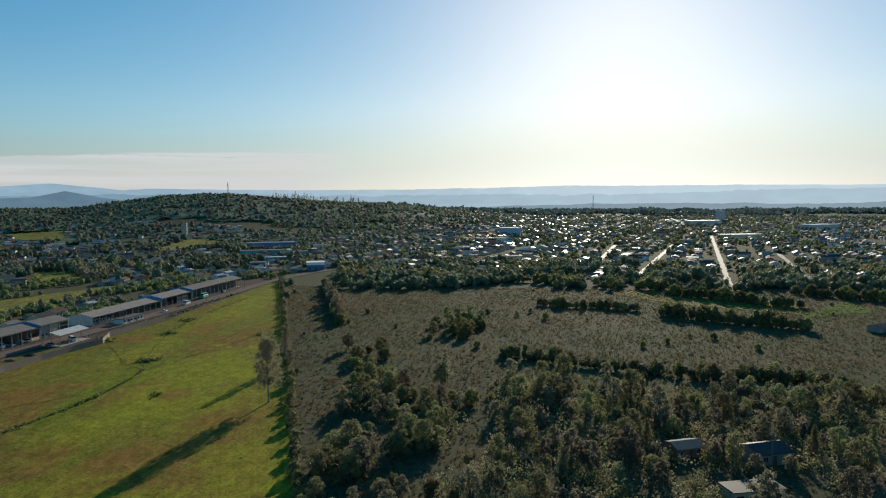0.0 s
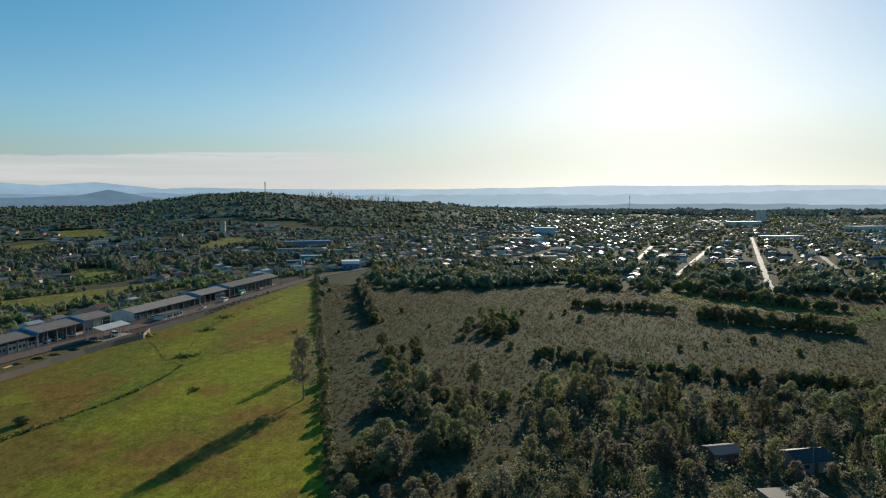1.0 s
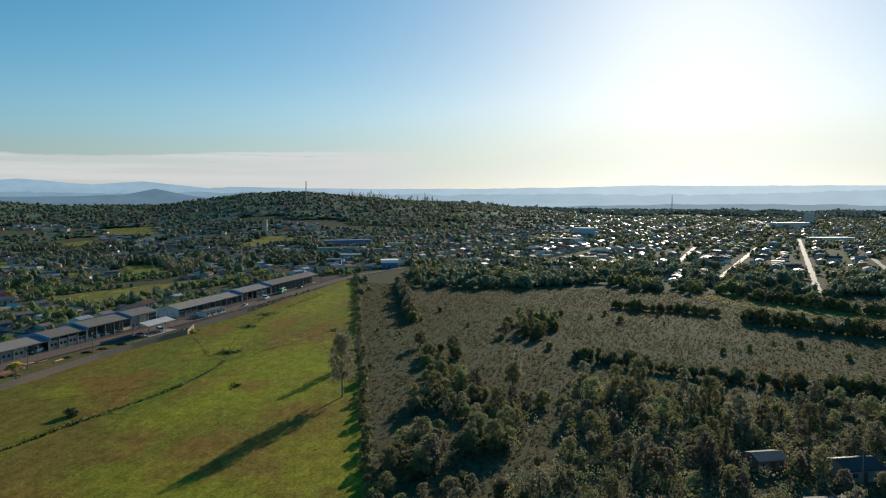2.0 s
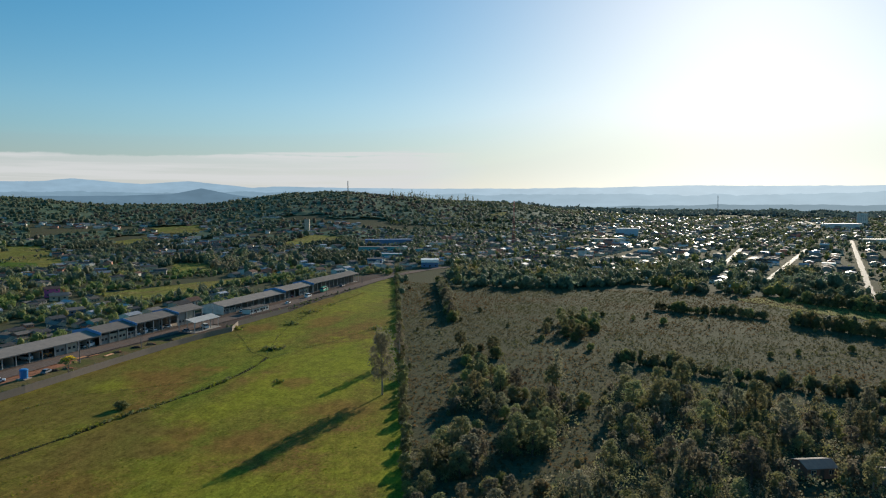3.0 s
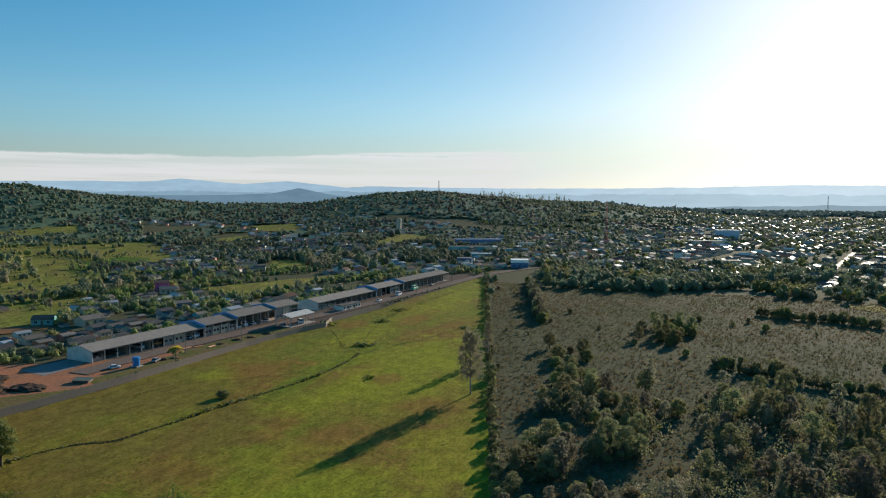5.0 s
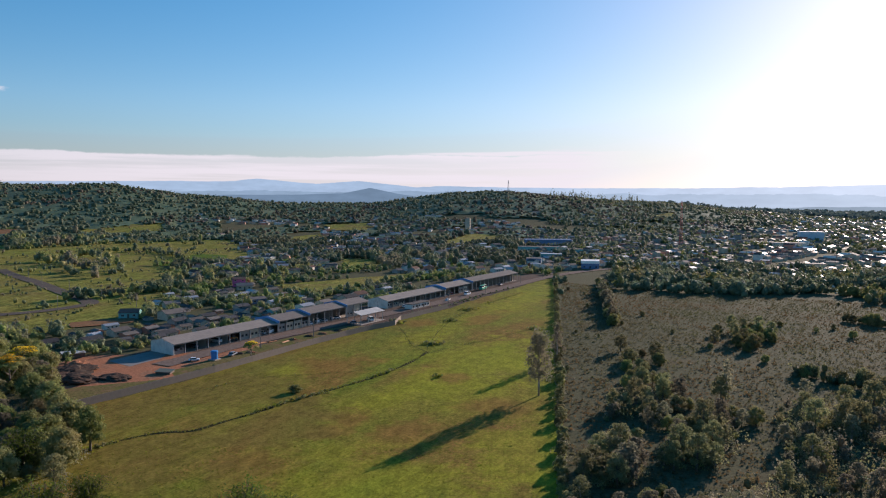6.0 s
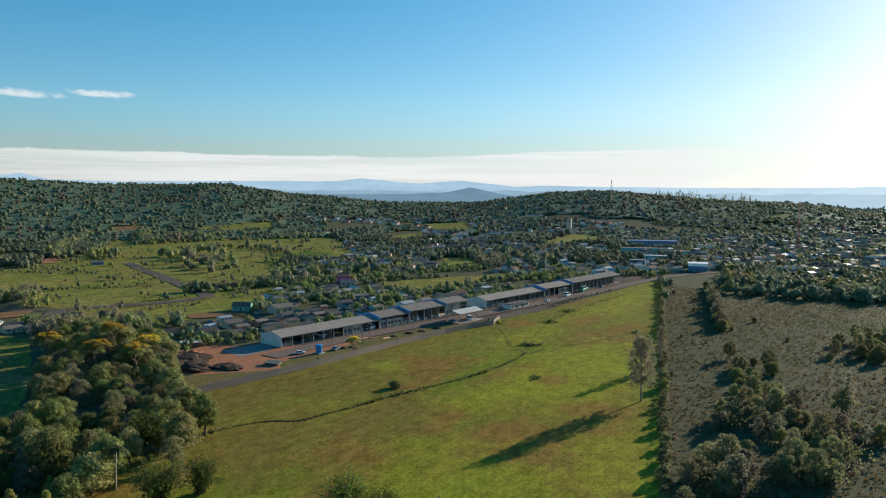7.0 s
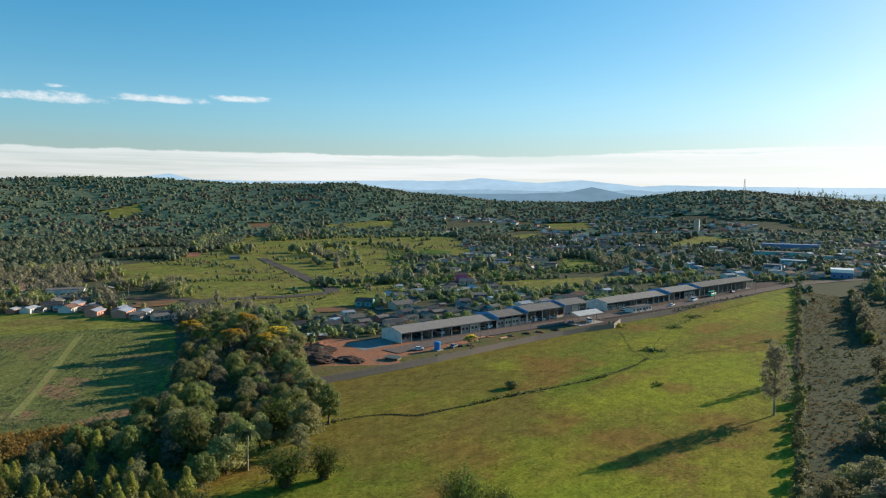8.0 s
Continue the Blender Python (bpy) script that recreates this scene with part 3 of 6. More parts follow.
sheet("red_dirt_yard", [(-176, 146), (-172, 172), (-169, 192), (-172, 216), (-178, 232), (-186, 230), (-192, 210), (-200, 200), (-226, 192), (-224, 176), (-205, 162), (-190, 151)], M_DIRT, 0.09,
      "bare red dirt at the end of the sheds", "dirt yard", 2.5)
VERGES = [[(-177, 186), (-177, 200), (-176.5, 226), (-174, 254), (-170.5, 269), (-167, 282), (-158, 286), (-151.5, 283), (-155.5, 263), (-158, 246), (-161.5, 222), (-163.5, 197), (-167.5, 178)],
          [(-192, 153), (-184, 160), (-177, 169), (-171, 176), (-169, 160), (-173, 145), (-180, 147)]]
for verge in VERGES:
    sheet("grass_verge", verge, M_VERGE, 0.12, "weedy grass verge along the inside of the wall", "verge", 2.0)
CROP = [(-329, 103), (-316, 132), (-310, 146), (-267, 141), (-229, 124), (-185, 90), (-177, 81), (-187, 58), (-260, 40), (-340, 60)]
PAST_L = [(-345, 90), (-390, 118), (-381, 135), (-358, 153), (-298, 162), (-227, 125), (-170, 84), (-172, 60), (-185, 58), (-260, 60), (-329, 80)]
sheet("pasture_by_the_grove", PAST_L, M_PASTURE, 0.04, "smooth green pasture beside the crop field", "field")
sheet("crop_field", CROP, M_CROP, 0.08, "green crop field with rows and bare red soil", "field")
sheet("corn_strip", [(-190, 57), (-179, 82), (-171, 75), (-168, 52), (-180, 40)], M_CORN, 0.11, "strip of dry yellow corn along the crop", "field")
ribbon("field_track", [(-309, 126), (-299, 120), (-255, 95), (-229, 80), (-205, 65)], 2.4, M_TRACK, 0.16, "grassy track through the crop field", "track")
FIELD_WORDS = {M_PASTURE: ("pasture", "open green pasture with yellowish patches"), M_BRIGHT: ("young_crop_field", "bright green field of young crops"),
               M_PLOUGH: ("bare_field", "bare orange-brown soil"), M_DIRT: ("red_earth_bank", "bank of bare red earth")}
FIELDS = []


def field(mt, *poly):
    nm, lb = FIELD_WORDS[mt]
    FIELDS.append((list(poly), mt))
    sheet(nm, list(poly), mt, 0.40 if mt in (M_PLOUGH, M_DIRT) else 0.16, lb, "field", 3.0)


field(M_PASTURE, (-488, 230), (-514, 294), (-507, 365), (-418, 320), (-447, 256))
field(M_PASTURE, (-380, 214), (-439, 249), (-401, 312), (-341, 283), (-357, 229))
field(M_PASTURE, (-336, 205), (-343, 220), (-315, 261), (-297, 284), (-276, 260), (-279, 217), (-316, 196))
field(M_PASTURE, (-433, 343), (-467, 441), (-400, 415), (-344, 352), (-345, 310))
field(M_BRIGHT, (-496, 498), (-527, 593), (-484, 591), (-451, 542), (-461, 471))
field(M_PASTURE, (-292, 401), (-240, 499), (-224, 504), (-235, 405), (-252, 377))
field(M_PASTURE, (-359, 606), (-318, 611), (-274, 557), (-306, 526))
field(M_PASTURE, (-713, 672), (-657, 789), (-565, 646), (-596, 562))
field(M_PASTURE, (-703, 452), (-850, 583), (-744, 552), (-633, 463), (-615, 408))
field(M_PASTURE, (-908, 754), (-883, 916), (-820, 837), (-839, 742))
field(M_PLOUGH, (-1001, 676), (-974, 735), (-931, 692), (-947, 649))
field(M_PASTURE, (-693, 1109), (-632, 1177), (-562, 1038), (-624, 1016))
field(M_PASTURE, (-371, 903), (-380, 1049), (-292, 998), (-329, 834))
field(M_BRIGHT, (-403, 562), (-410, 612), (-371, 559), (-371, 527))
field(M_DIRT, (-656, 367), (-668, 396), (-615, 361), (-617, 351))
field(M_PASTURE, (105, 440), (129, 450), (198, 378), (182, 351), (132, 391))
field(M_BRIGHT, (175, 345), (198, 365), (230, 394), (236, 387), (224, 355))
field(M_PLOUGH, (-292, 240), (-272, 261), (-264, 251), (-279, 230))
field(M_PLOUGH, (-375, 183), (-370, 204), (-351, 191), (-358, 173))
field(M_PASTURE, (-1227, 538), (-1278, 638), (-1190, 598), (-1137, 525))
field(M_PASTURE, (-148, 1525), (-109, 1588), (-103, 1500), (-135, 1458))
field(M_PASTURE, (-602, 868), (-596, 953), (-541, 851), (-546, 794))
field(M_PASTURE, (-600, 300), (-560, 371), (-520, 330), (-500, 240), (-560, 230))
ROADS = [
    ([(-309, 182), (-340, 197), (-361, 210), (-353, 226), (-334, 256), (-330, 288), (-389, 315), (-451, 345), (-508, 369), (-560, 395)], 9, M_ASPHALT, "road"),
    ([(-361, 210), (-420, 170), (-440, 120), (-450, 60)], 6, M_ASPHALT, "road"),
    ([(-187, 190), (-185, 222), (-181.5, 245), (-178, 262), (-172.5, 284), (-167.5, 305), (-161, 335), (-155, 365), (-147, 410), (-139.5, 450), (-133, 500), (-124, 545), (-108, 590), (-70, 640)], 9, M_YARDROAD, "road"),
    ([(-126, 545), (-150, 580), (-190, 600), (-250, 610)], 6, M_YARDROAD, "road"),
    ([(70, 118), (84, 136), (104, 158), (124, 186), (150, 215)], 8, M_YARDROAD, "road"),
]
for line, w, mt, nm in ROADS:
    ribbon(nm, line, w, mt, 0.30, "worn grey road with dusty edges", "road", wob=0.15)
STREETS = [[(149, 533), (223, 716), (297, 898)], [(139, 635), (182, 770), (224, 904)], [(189, 456), (265, 664), (341, 873), (420, 1090)], [(259, 483), (307, 611), (356, 739)],
           [(520, 1500), (600, 1800), (700, 2200)], [(100, 905), (160, 1060)], [(400, 560), (480, 780)], [(-20, 760), (40, 930)], [(560, 1000), (640, 1230)]]
for line in STREETS:
    ribbon("street", line, 4.4, M_STREET, 0.14, "pale paved town street shining in low sun", "street", 12, 0.5)

# ---- plants: shapes ----
PROTO = {}


def place(kind, x, y, s=1.0, turn=None, squash=1.0, z=None):
    """Sets one plant or house of a kind, the first as it was built and then copies."""
    ob, used = PROTO[kind]
    rz = turn if turn is not None else random.uniform(0, 360)
    m = pose(x, y, ground_z(x, y) if z is None else z, 0, 0, rz) @ Matrix.Diagonal((s, s, s * squash, 1))
    if not used:
        PROTO[kind] = (ob, True)
        ob.matrix_basis = m
        return ob
    ob2 = copy_thing(ob, m)
    ob2.scale = m.to_scale()
    return ob2


def limbs(rng, h, r, lean, n, reach, start=0.35, sides=7):
    bm = bmesh.new()
    pts = [(0, 0, -0.3), (lean * 0.2, 0, h * 0.3), (lean * 0.6, lean * 0.2, h * 0.62), (lean, lean * 0.3, h)]
    tube(bm, pts, [r * 1.25, r, r * 0.7, r * 0.25], sides)
    for i in range(n):
        f = start + (0.9 - start) * (i + rng.uniform(0, 0.6)) / n
        a = 2.4 * i + rng.uniform(-0.4, 0.4)
        z0 = h * f
        x0 = lean * f
        ln = reach * (1.1 - 0.6 * f)
        tube(bm, [(x0, lean * 0.2 * f, z0), (x0 + math.cos(a) * ln * 0.5, math.sin(a) * ln * 0.5, z0 + ln * 0.35), (x0 + math.cos(a) * ln, math.sin(a) * ln, z0 + ln * 0.75)],
             [r * 0.45, r * 0.3, r * 0.1], 5)
    return bm


def tree(kind, seed, h, spread, leafmat, barkmat, label, category="tree", group="", shape="round", lobes=14, per=70, size=0.62, bloom=None, name="tree"):
    rng = np.random.default_rng(seed)
    ob = thing(name, label, category, group)
    trunk_top = h * (0.72 if shape != "tall" else 0.9)
    part("trunk", limbs(rng, trunk_top, (0.26 if shape == "tall" else h * 0.022 + 0.05), rng.uniform(-0.4, 0.4), 6, spread * 0.75, 0.3), barkmat, ob, smooth=True)
    ls = []
    for i in range(lobes):
        a = i * 2.4 + rng.uniform(-0.4, 0.4)
        f = (i + 0.5) / lobes
        if shape == "round":
            el = math.acos(1 - 1.75 * f)
            rr = spread * 0.62 * math.sin(el) * rng.uniform(0.7, 1.15)
            z = h * 0.50 + h * 0.38 * math.cos(el) * rng.uniform(0.85, 1.1)
            lr = spread * rng.uniform(0.30, 0.46)
            ls.append((math.cos(a) * rr, math.sin(a) * rr, z, lr, lr, lr * rng.uniform(0.65, 0.9)))
        elif shape == "low":
            el = math.acos(1 - 1.9 * f)
            rr = spread * 0.66 * math.sin(el) * rng.uniform(0.7, 1.15)
            lr = spread * rng.uniform(0.34, 0.5)
            ls.append((math.cos(a) * rr, math.sin(a) * rr, h * 0.42 + h * 0.40 * math.cos(el), lr, lr, lr * 0.85))
        elif shape == "flat":
            rr = spread * math.sqrt(f) * 0.85
            z = h * (0.86 - 0.22 * f) + rng.uniform(-0.5, 0.5)
            lr = spread * rng.uniform(0.24, 0.36)
            ls.append((math.cos(a) * rr, math.sin(a) * rr, z, lr, lr, lr * 0.5))
        elif shape == "tall":
            z = h * (0.26 + 0.70 * f)
            rr = spread * (0.80 - 0.50 * f) * rng.uniform(0.25, 1.1)
            lr = spread * rng.uniform(0.15, 0.30)
            ls.append((math.cos(a) * rr, math.sin(a) * rr, z, lr, lr, lr * rng.uniform(1.0, 1.6)))
        else:  # spire
            z = h * (0.10 + 0.84 * f)
            rr = spread * (1 - f) * 0.7 * rng.uniform(0.5, 1.1)
            lr = spread * (0.24 + 0.46 * (1 - f)) * rng.uniform(0.8, 1.15)
            ls.append((math.cos(a) * rr, math.sin(a) * rr, z, lr, lr, lr * 1.25))
    c, n, s = lobe_cloud(rng, ls, int(per * 1.7), size * 0.66)
    if shape == "tall":
        n[:, 2] *= 0.35
    keep = c[:, 2] > h * (0.02 if shape == "low" else 0.08)
    la = np.array(ls)
    crown = new("crown", quad_mesh("crown", c[keep], n[keep], s[keep], rng, [leafmat], inner=None if shape == "tall" else hearts(rng, la[:, :3], la[:, 3:] * (0.40 if leafmat in (L_YOUNG, L_EUC, L_SPRIG, L_SCRUB) else 0.58))))
    crown.parent = ob
    if bloom is not None:
        top = c[:, 2] > np.quantile(c[:, 2], 0.45)
        pick = top & (rng.random(len(c)) < 0.95) & (c[:, 0] * 0.3 + c[:, 1] * 0.2 + rng.normal(size=len(c)) * spread * 0.3 > -spread * 0.25)
        b = new("blossom", quad_mesh("blossom", c[pick] + np.array([0, 0, 0.25]), np.array([0, 0, 1.0]) + rng.normal(size=(pick.sum(), 3)) * 0.5, s[pick] * 0.85, rng, [bloom]))
        b.parent = ob
        b["label"] = "clusters of yellow blossom"
    PROTO[kind] = (ob, False)


GROVE_LABEL = "round dark green broadleaf tree in a dense grove"
for i in range(5):
    tree("broad%d" % i, 10 + i, 9.0 + i % 3, 4.4 + 0.4 * (i % 2), L_BROAD if i % 2 else L_DEEP, M_BARK, GROVE_LABEL, group="grove trees", lobes=22, per=72, size=0.64)
for i in range(2):
    tree("bloom%d" % i, 30 + i, 13.5, 5.2, L_BROAD, M_BARK, "spreading tree with yellow blossom over its crown", group="flowering trees", shape="flat", lobes=16, per=90, size=0.6, bloom=L_BLOOM)
for i in range(4):
    tree("young%d" % i, 40 + i, 5.6 + i * 0.8, 2.2 + 0.25 * (i % 2), L_YOUNG if i % 2 else L_EUC, M_PALEBARK, "slender young tree with light olive foliage in thick woodland", group="woodland trees", shape="spire" if i == 3 else "round", lobes=13, per=60, size=0.46)
for i in range(3):
    tree("sprig%d" % i, 45 + i, 5.2 + i * 0.9, 1.7 + 0.2 * i, L_SPRIG, M_PALEBARK, "slender young tree with bright yellow-green foliage", group="young trees", shape="spire", lobes=13, per=60, size=0.44)
for i in range(3):
    tree("wood%d" % i, 50 + i, 8.0 + i, 3.3, L_EUC if i % 2 else L_YOUNG, M_BARK, "dull green tree with a loose crown in thick woodland", group="woodland trees", lobes=14, per=75, size=0.58)
tree("euc_tall", 60, 19.6, 5.4, L_EUC, M_PALEBARK, "tall eucalyptus with pale trunk and drooping open crown", shape="tall", lobes=70, per=64, size=0.50)
tree("euc_small", 61, 14.5, 3.4, L_EUC, M_PALEBARK, "slim eucalyptus with pale trunk beside the hedge", shape="tall", lobes=22, per=60, size=0.5)
for i in range(3):
    tree("shrub%d" % i, 70 + i, 3.6 + 0.5 * i, 1.9, L_SCRUB if i != 1 else L_BROAD, M_BARK, "thick olive-green shrub in a row", "shrub", "hedge shrubs", shape="low", lobes=11, per=55, size=0.5, name="shrub")
for i in range(2):
    tree("bush%d" % i, 80 + i, 5.0 + i, 2.9, L_BROAD, M_BARK, "dark rounded bush standing in rough scrub", "bush", "scrub bushes", shape="low", lobes=14, per=60, size=0.55, name="bush")


def bamboo(kind, seed):
    rng = np.random.default_rng(seed)
    ob = thing("bamboo_clump", "bright green bamboo clump with arching plumes", "bamboo")
    bm = bmesh.new()
    cs, ns = [], []
    for i in range(70):
        a, r = rng.uniform(0, 6.28), rng.uniform(0.3, 1.0)
        h, out = rng.uniform(4.5, 9.5), rng.uniform(0.8, 5.6)
        p = [(math.cos(a) * r, math.sin(a) * r, -0.2), (math.cos(a) * (r + out * 0.25), math.sin(a) * (r + out * 0.25), h * 0.6),
             (math.cos(a) * (r + out * 0.7), math.sin(a) * (r + out * 0.7), h * 0.92), (math.cos(a) * (r + out * 1.1), math.sin(a) * (r + out * 1.1), h * 0.84)]
        tube(bm, p, [0.07, 0.06, 0.04, 0.02], 4)
        for k in range(42):
            f = rng.uniform(0.06, 1.0) * 2.99
            j = int(f)
            q = np.array(p[j]) * (1 - f + j) + np.array(p[j + 1]) * (f - j)
            cs.append(q + rng.normal(size=3) * 0.55)
            ns.append(np.array([math.cos(a), math.sin(a), 0.6]) + rng.normal(size=3) * 0.6)
    part("trunk", bm, M_BARK, ob)
    crown = new("crown", quad_mesh("crown", np.array(cs), np.array(ns), rng.uniform(0.35, 0.75, len(cs)), rng, [L_BAMBOO], tall=0.6))
    crown.parent = ob
    PROTO[kind] = (ob, False)


def palm(kind, seed, h):
    rng = np.random.default_rng(seed)
    ob = thing("palm_tree", "palm with a thin grey trunk and feathery fronds", "palm")
    part("trunk", tube(bmesh.new(), [(0, 0, -0.2), (0.1, 0, h * 0.5), (0.2, 0.1, h)], [0.22, 0.17, 0.13], 7), M_PALEBARK, ob, smooth=True)
    bm = bmesh.new()
    for i in range(18):
        a = i * 2.4
        up = rng.uniform(0.1, 1.0)
        prev = None
        for k in range(6):
            f = k / 5
            r = 2.6 * f
            z = h + 1.5 * up * f - 2.3 * f * f
            w = 0.42 * (1 - f) ** 0.5 + 0.03
            c = Vector((0.2 + math.cos(a) * r, 0.1 + math.sin(a) * r, z))
            sd = Vector((-math.sin(a), math.cos(a), 0)) * w
            row = [bm.verts.new(c - sd - Vector((0, 0, 0.18 * w))), bm.verts.new(c), bm.verts.new(c + sd - Vector((0, 0, 0.18 * w)))]
            if prev:
                bm.faces.new((prev[0], prev[1], row[1], row[0]))
                bm.faces.new((prev[1], prev[2], row[2], row[1]))
            prev = row
    part("fronds", bm, L_PALM, ob)
    PROTO[kind] = (ob, False)


bamboo("bamboo0", 91)
bamboo("bamboo1", 92)
palm("palm0", 95, 9.0)

# ---- single trees ----
place("euc_tall", -52.5, 205.5, 1.0, 20)
place("euc_small", -57.5, 251.0, 1.0, 80)
place("palm0", -128.0, 86.0, 1.0, 10)
place("bush0", -123.0, 179.5, 0.8, 40, 0.62)
place("bloom1", -162.4, 208.9, 0.60, 30)
place("wood0", -1.0, 220.5, 1.0, 0)
place("euc_small", 0.5, 221.5, 0.85, 60)
for x, y, s in [(-231, 156, 1.15), (-214, 138, 1.05), (-242, 138, 1.0), (-209, 154, 1.0), (-203, 145, 0.95)]:
    place(random.choice(["bloom0", "bloom1"]), x, y, s)
place("bamboo0", -143, 104, 1.0)
place("bamboo1", -115, 86, 0.95)
place("bamboo0", -112, 94, 0.8)
place("bamboo1", -80, 101, 0.9)
place("bamboo0", -73, 103, 0.7)


def scatter(poly, n, kinds, gap, smin, smax, avoid=(), tries=40):
    xs, ys = [p[0] for p in poly], [p[1] for p in poly]
    done = []
    for _ in range(n * tries):
        if len(done) >= n:
            break
        x, y = random.uniform(min(xs), max(xs)), random.uniform(min(ys), max(ys))
        if not inside(poly, x, y) or any(inside(q, x, y) for q in avoid):
            continue
        if any((x - u) ** 2 + (y - v) ** 2 < gap * gap for u, v in done):
            continue
        done.append((x, y))
        place(random.choice(kinds), x, y, random.uniform(smin, smax), squash=random.uniform(0.85, 1.15))
    return done


GROVE = [(-138, 118), (-168, 132), (-223, 173), (-250, 184), (-285, 184), (-290, 172), (-268, 152), (-219, 122), (-186, 103), (-176, 88), (-170, 80), (-169, 62), (-158, 66), (-150, 70),
         (-122, 76), (-116, 84), (-118, 98), (-130, 106)]
CLEAR = [(-134, 92), (-130, 82), (-120, 76), (-119, 82), (-124, 92)]
scatter(GROVE, 112, ["broad%d" % i for i in range(5)] + ["wood1", "wood2"], 4.6, 0.7, 1.1, [CLEAR])
scatter(GROVE, 40, ["bush0", "bush1", "shrub1"], 4.5, 0.7, 1.2, [CLEAR])
SPRIGS = [(-156, 40), (-168, 64), (-156, 76), (-134, 80), (-118, 70), (-116, 44)]
scatter(SPRIGS, 62, ["sprig0", "sprig1", "sprig2", "young1"], 2.6, 0.8, 1.15)
WOOD = [(-4, 140), (6, 153), (12.5, 163), (13, 189), (14, 217), (22, 232), (44, 226), (62, 216), (124, 210), (134, 200), (100, 120), (40, 110), (0, 112)]
scatter(WOOD, 88, ["young%d" % i for i in range(4)] + ["wood0", "wood1", "wood2", "young1", "young0", "young2"], 4.6, 0.75, 1.15, [[(55, 126), (77, 126), (77, 146), (55, 146)], [(50, 154), (62, 154), (62, 166), (50, 166)], [(67, 150), (80, 150), (80, 162), (67, 162)]])
STANDS = [[(-33, 189), (-26, 212), (-17, 219), (-13, 204), (-20, 192)], [(-13, 158), (-11, 184), (0, 203), (6, 188), (3, 162)], [(-27, 140), (-29, 160), (-20, 168), (-14, 148)]]
for stand, n in zip(STANDS, (6, 12, 8)):
    scatter(stand, n, ["wood0", "wood1", "wood2", "young1", "bush1"], 3.4, 0.7, 1.05)
scatter([(-30, 112), (-32, 136), (-14, 140), (0, 146), (0, 112)], 20, ["young0", "young1", "young2", "bush0"], 3.0, 0.6, 1.0)
# rows of shrubs
def row(line, gap, kinds, smin, smax, wander):
    for (x0, y0), (x1, y1) in zip(line, line[1:]):
        n = max(1, int(math.hypot(x1 - x0, y1 - y0) / gap))
        for k in range(n):
            f = (k + random.uniform(0.1, 0.9)) / n
            place(random.choice(kinds), x0 + (x1 - x0) * f + random.uniform(-wander, wander), y0 + (y1 - y0) * f + random.uniform(-wander, wander), random.uniform(smin, smax))


SH = ["shrub0", "shrub1", "shrub2"]
row([HEDGE_A, HEDGE_B], 5.5, SH, 0.55, 1.0, 0.7)
row([(22, 265), (35, 259), (44, 250), (62, 239), (79, 231), (86, 226), (102, 227), (112, 222), (127, 215)], 2.7, SH + ["bush0", "bush1", "young1"], 0.7, 1.15, 1.5)
row([(112, 355), (126, 339), (144, 323), (164, 311)], 2.9, SH + ["bush1"], 1.0, 1.5, 1.2)
row([(53, 394), (70, 382), (86, 381), (103, 367)], 3.6, SH + ["bush0"], 0.9, 1.4, 1.5)
row([(139, 431), (159, 410), (175, 387), (195, 375)], 3.0, SH + ["bush1"], 1.1, 1.6, 1.5)
row([(216, 431), (251, 393)], 3.4, SH + ["bush1"], 1.0, 1.4, 1.5)
row([(-84, 500), (-63, 401), (-50, 335)], 4.2, ["bush0", "bush1", "wood1"], 0.7, 1.05, 2.0)
scatter([(-10, 335), (4, 356), (24, 341), (16, 315), (8, 296), (-4, 305)], 22, ["bush0", "bush1", "wood2"], 3.6, 0.7, 1.1)
scatter([(-40, 285), (-24, 275), (-14, 215), (-25, 205), (-32, 240)], 20, ["bush0", "bush1", "wood0"], 4.0, 0.5, 1.0)
scatter([(-24, 205), (-10, 215), (12, 200), (-8, 180), (-24, 170)], 16, ["bush0", "bush1", "wood1"], 4.0, 0.55, 0.9)
SCRUB = [(-112, 500), (-24, 108), (2, 110), (2, 146), (12, 163), (14, 217), (24, 232), (130, 215), (160, 220), (260, 300), (300, 420), (190, 440), (60, 470), (-60, 470)]
scatter(SCRUB, 45, ["bush0", "shrub0", "shrub1"], 8.0, 0.35, 0.75)

# ---- plants that nobody could count ----
def stuff(name, me, label, category):
    return tagged(new(name, me), label, category, kind="stuff")


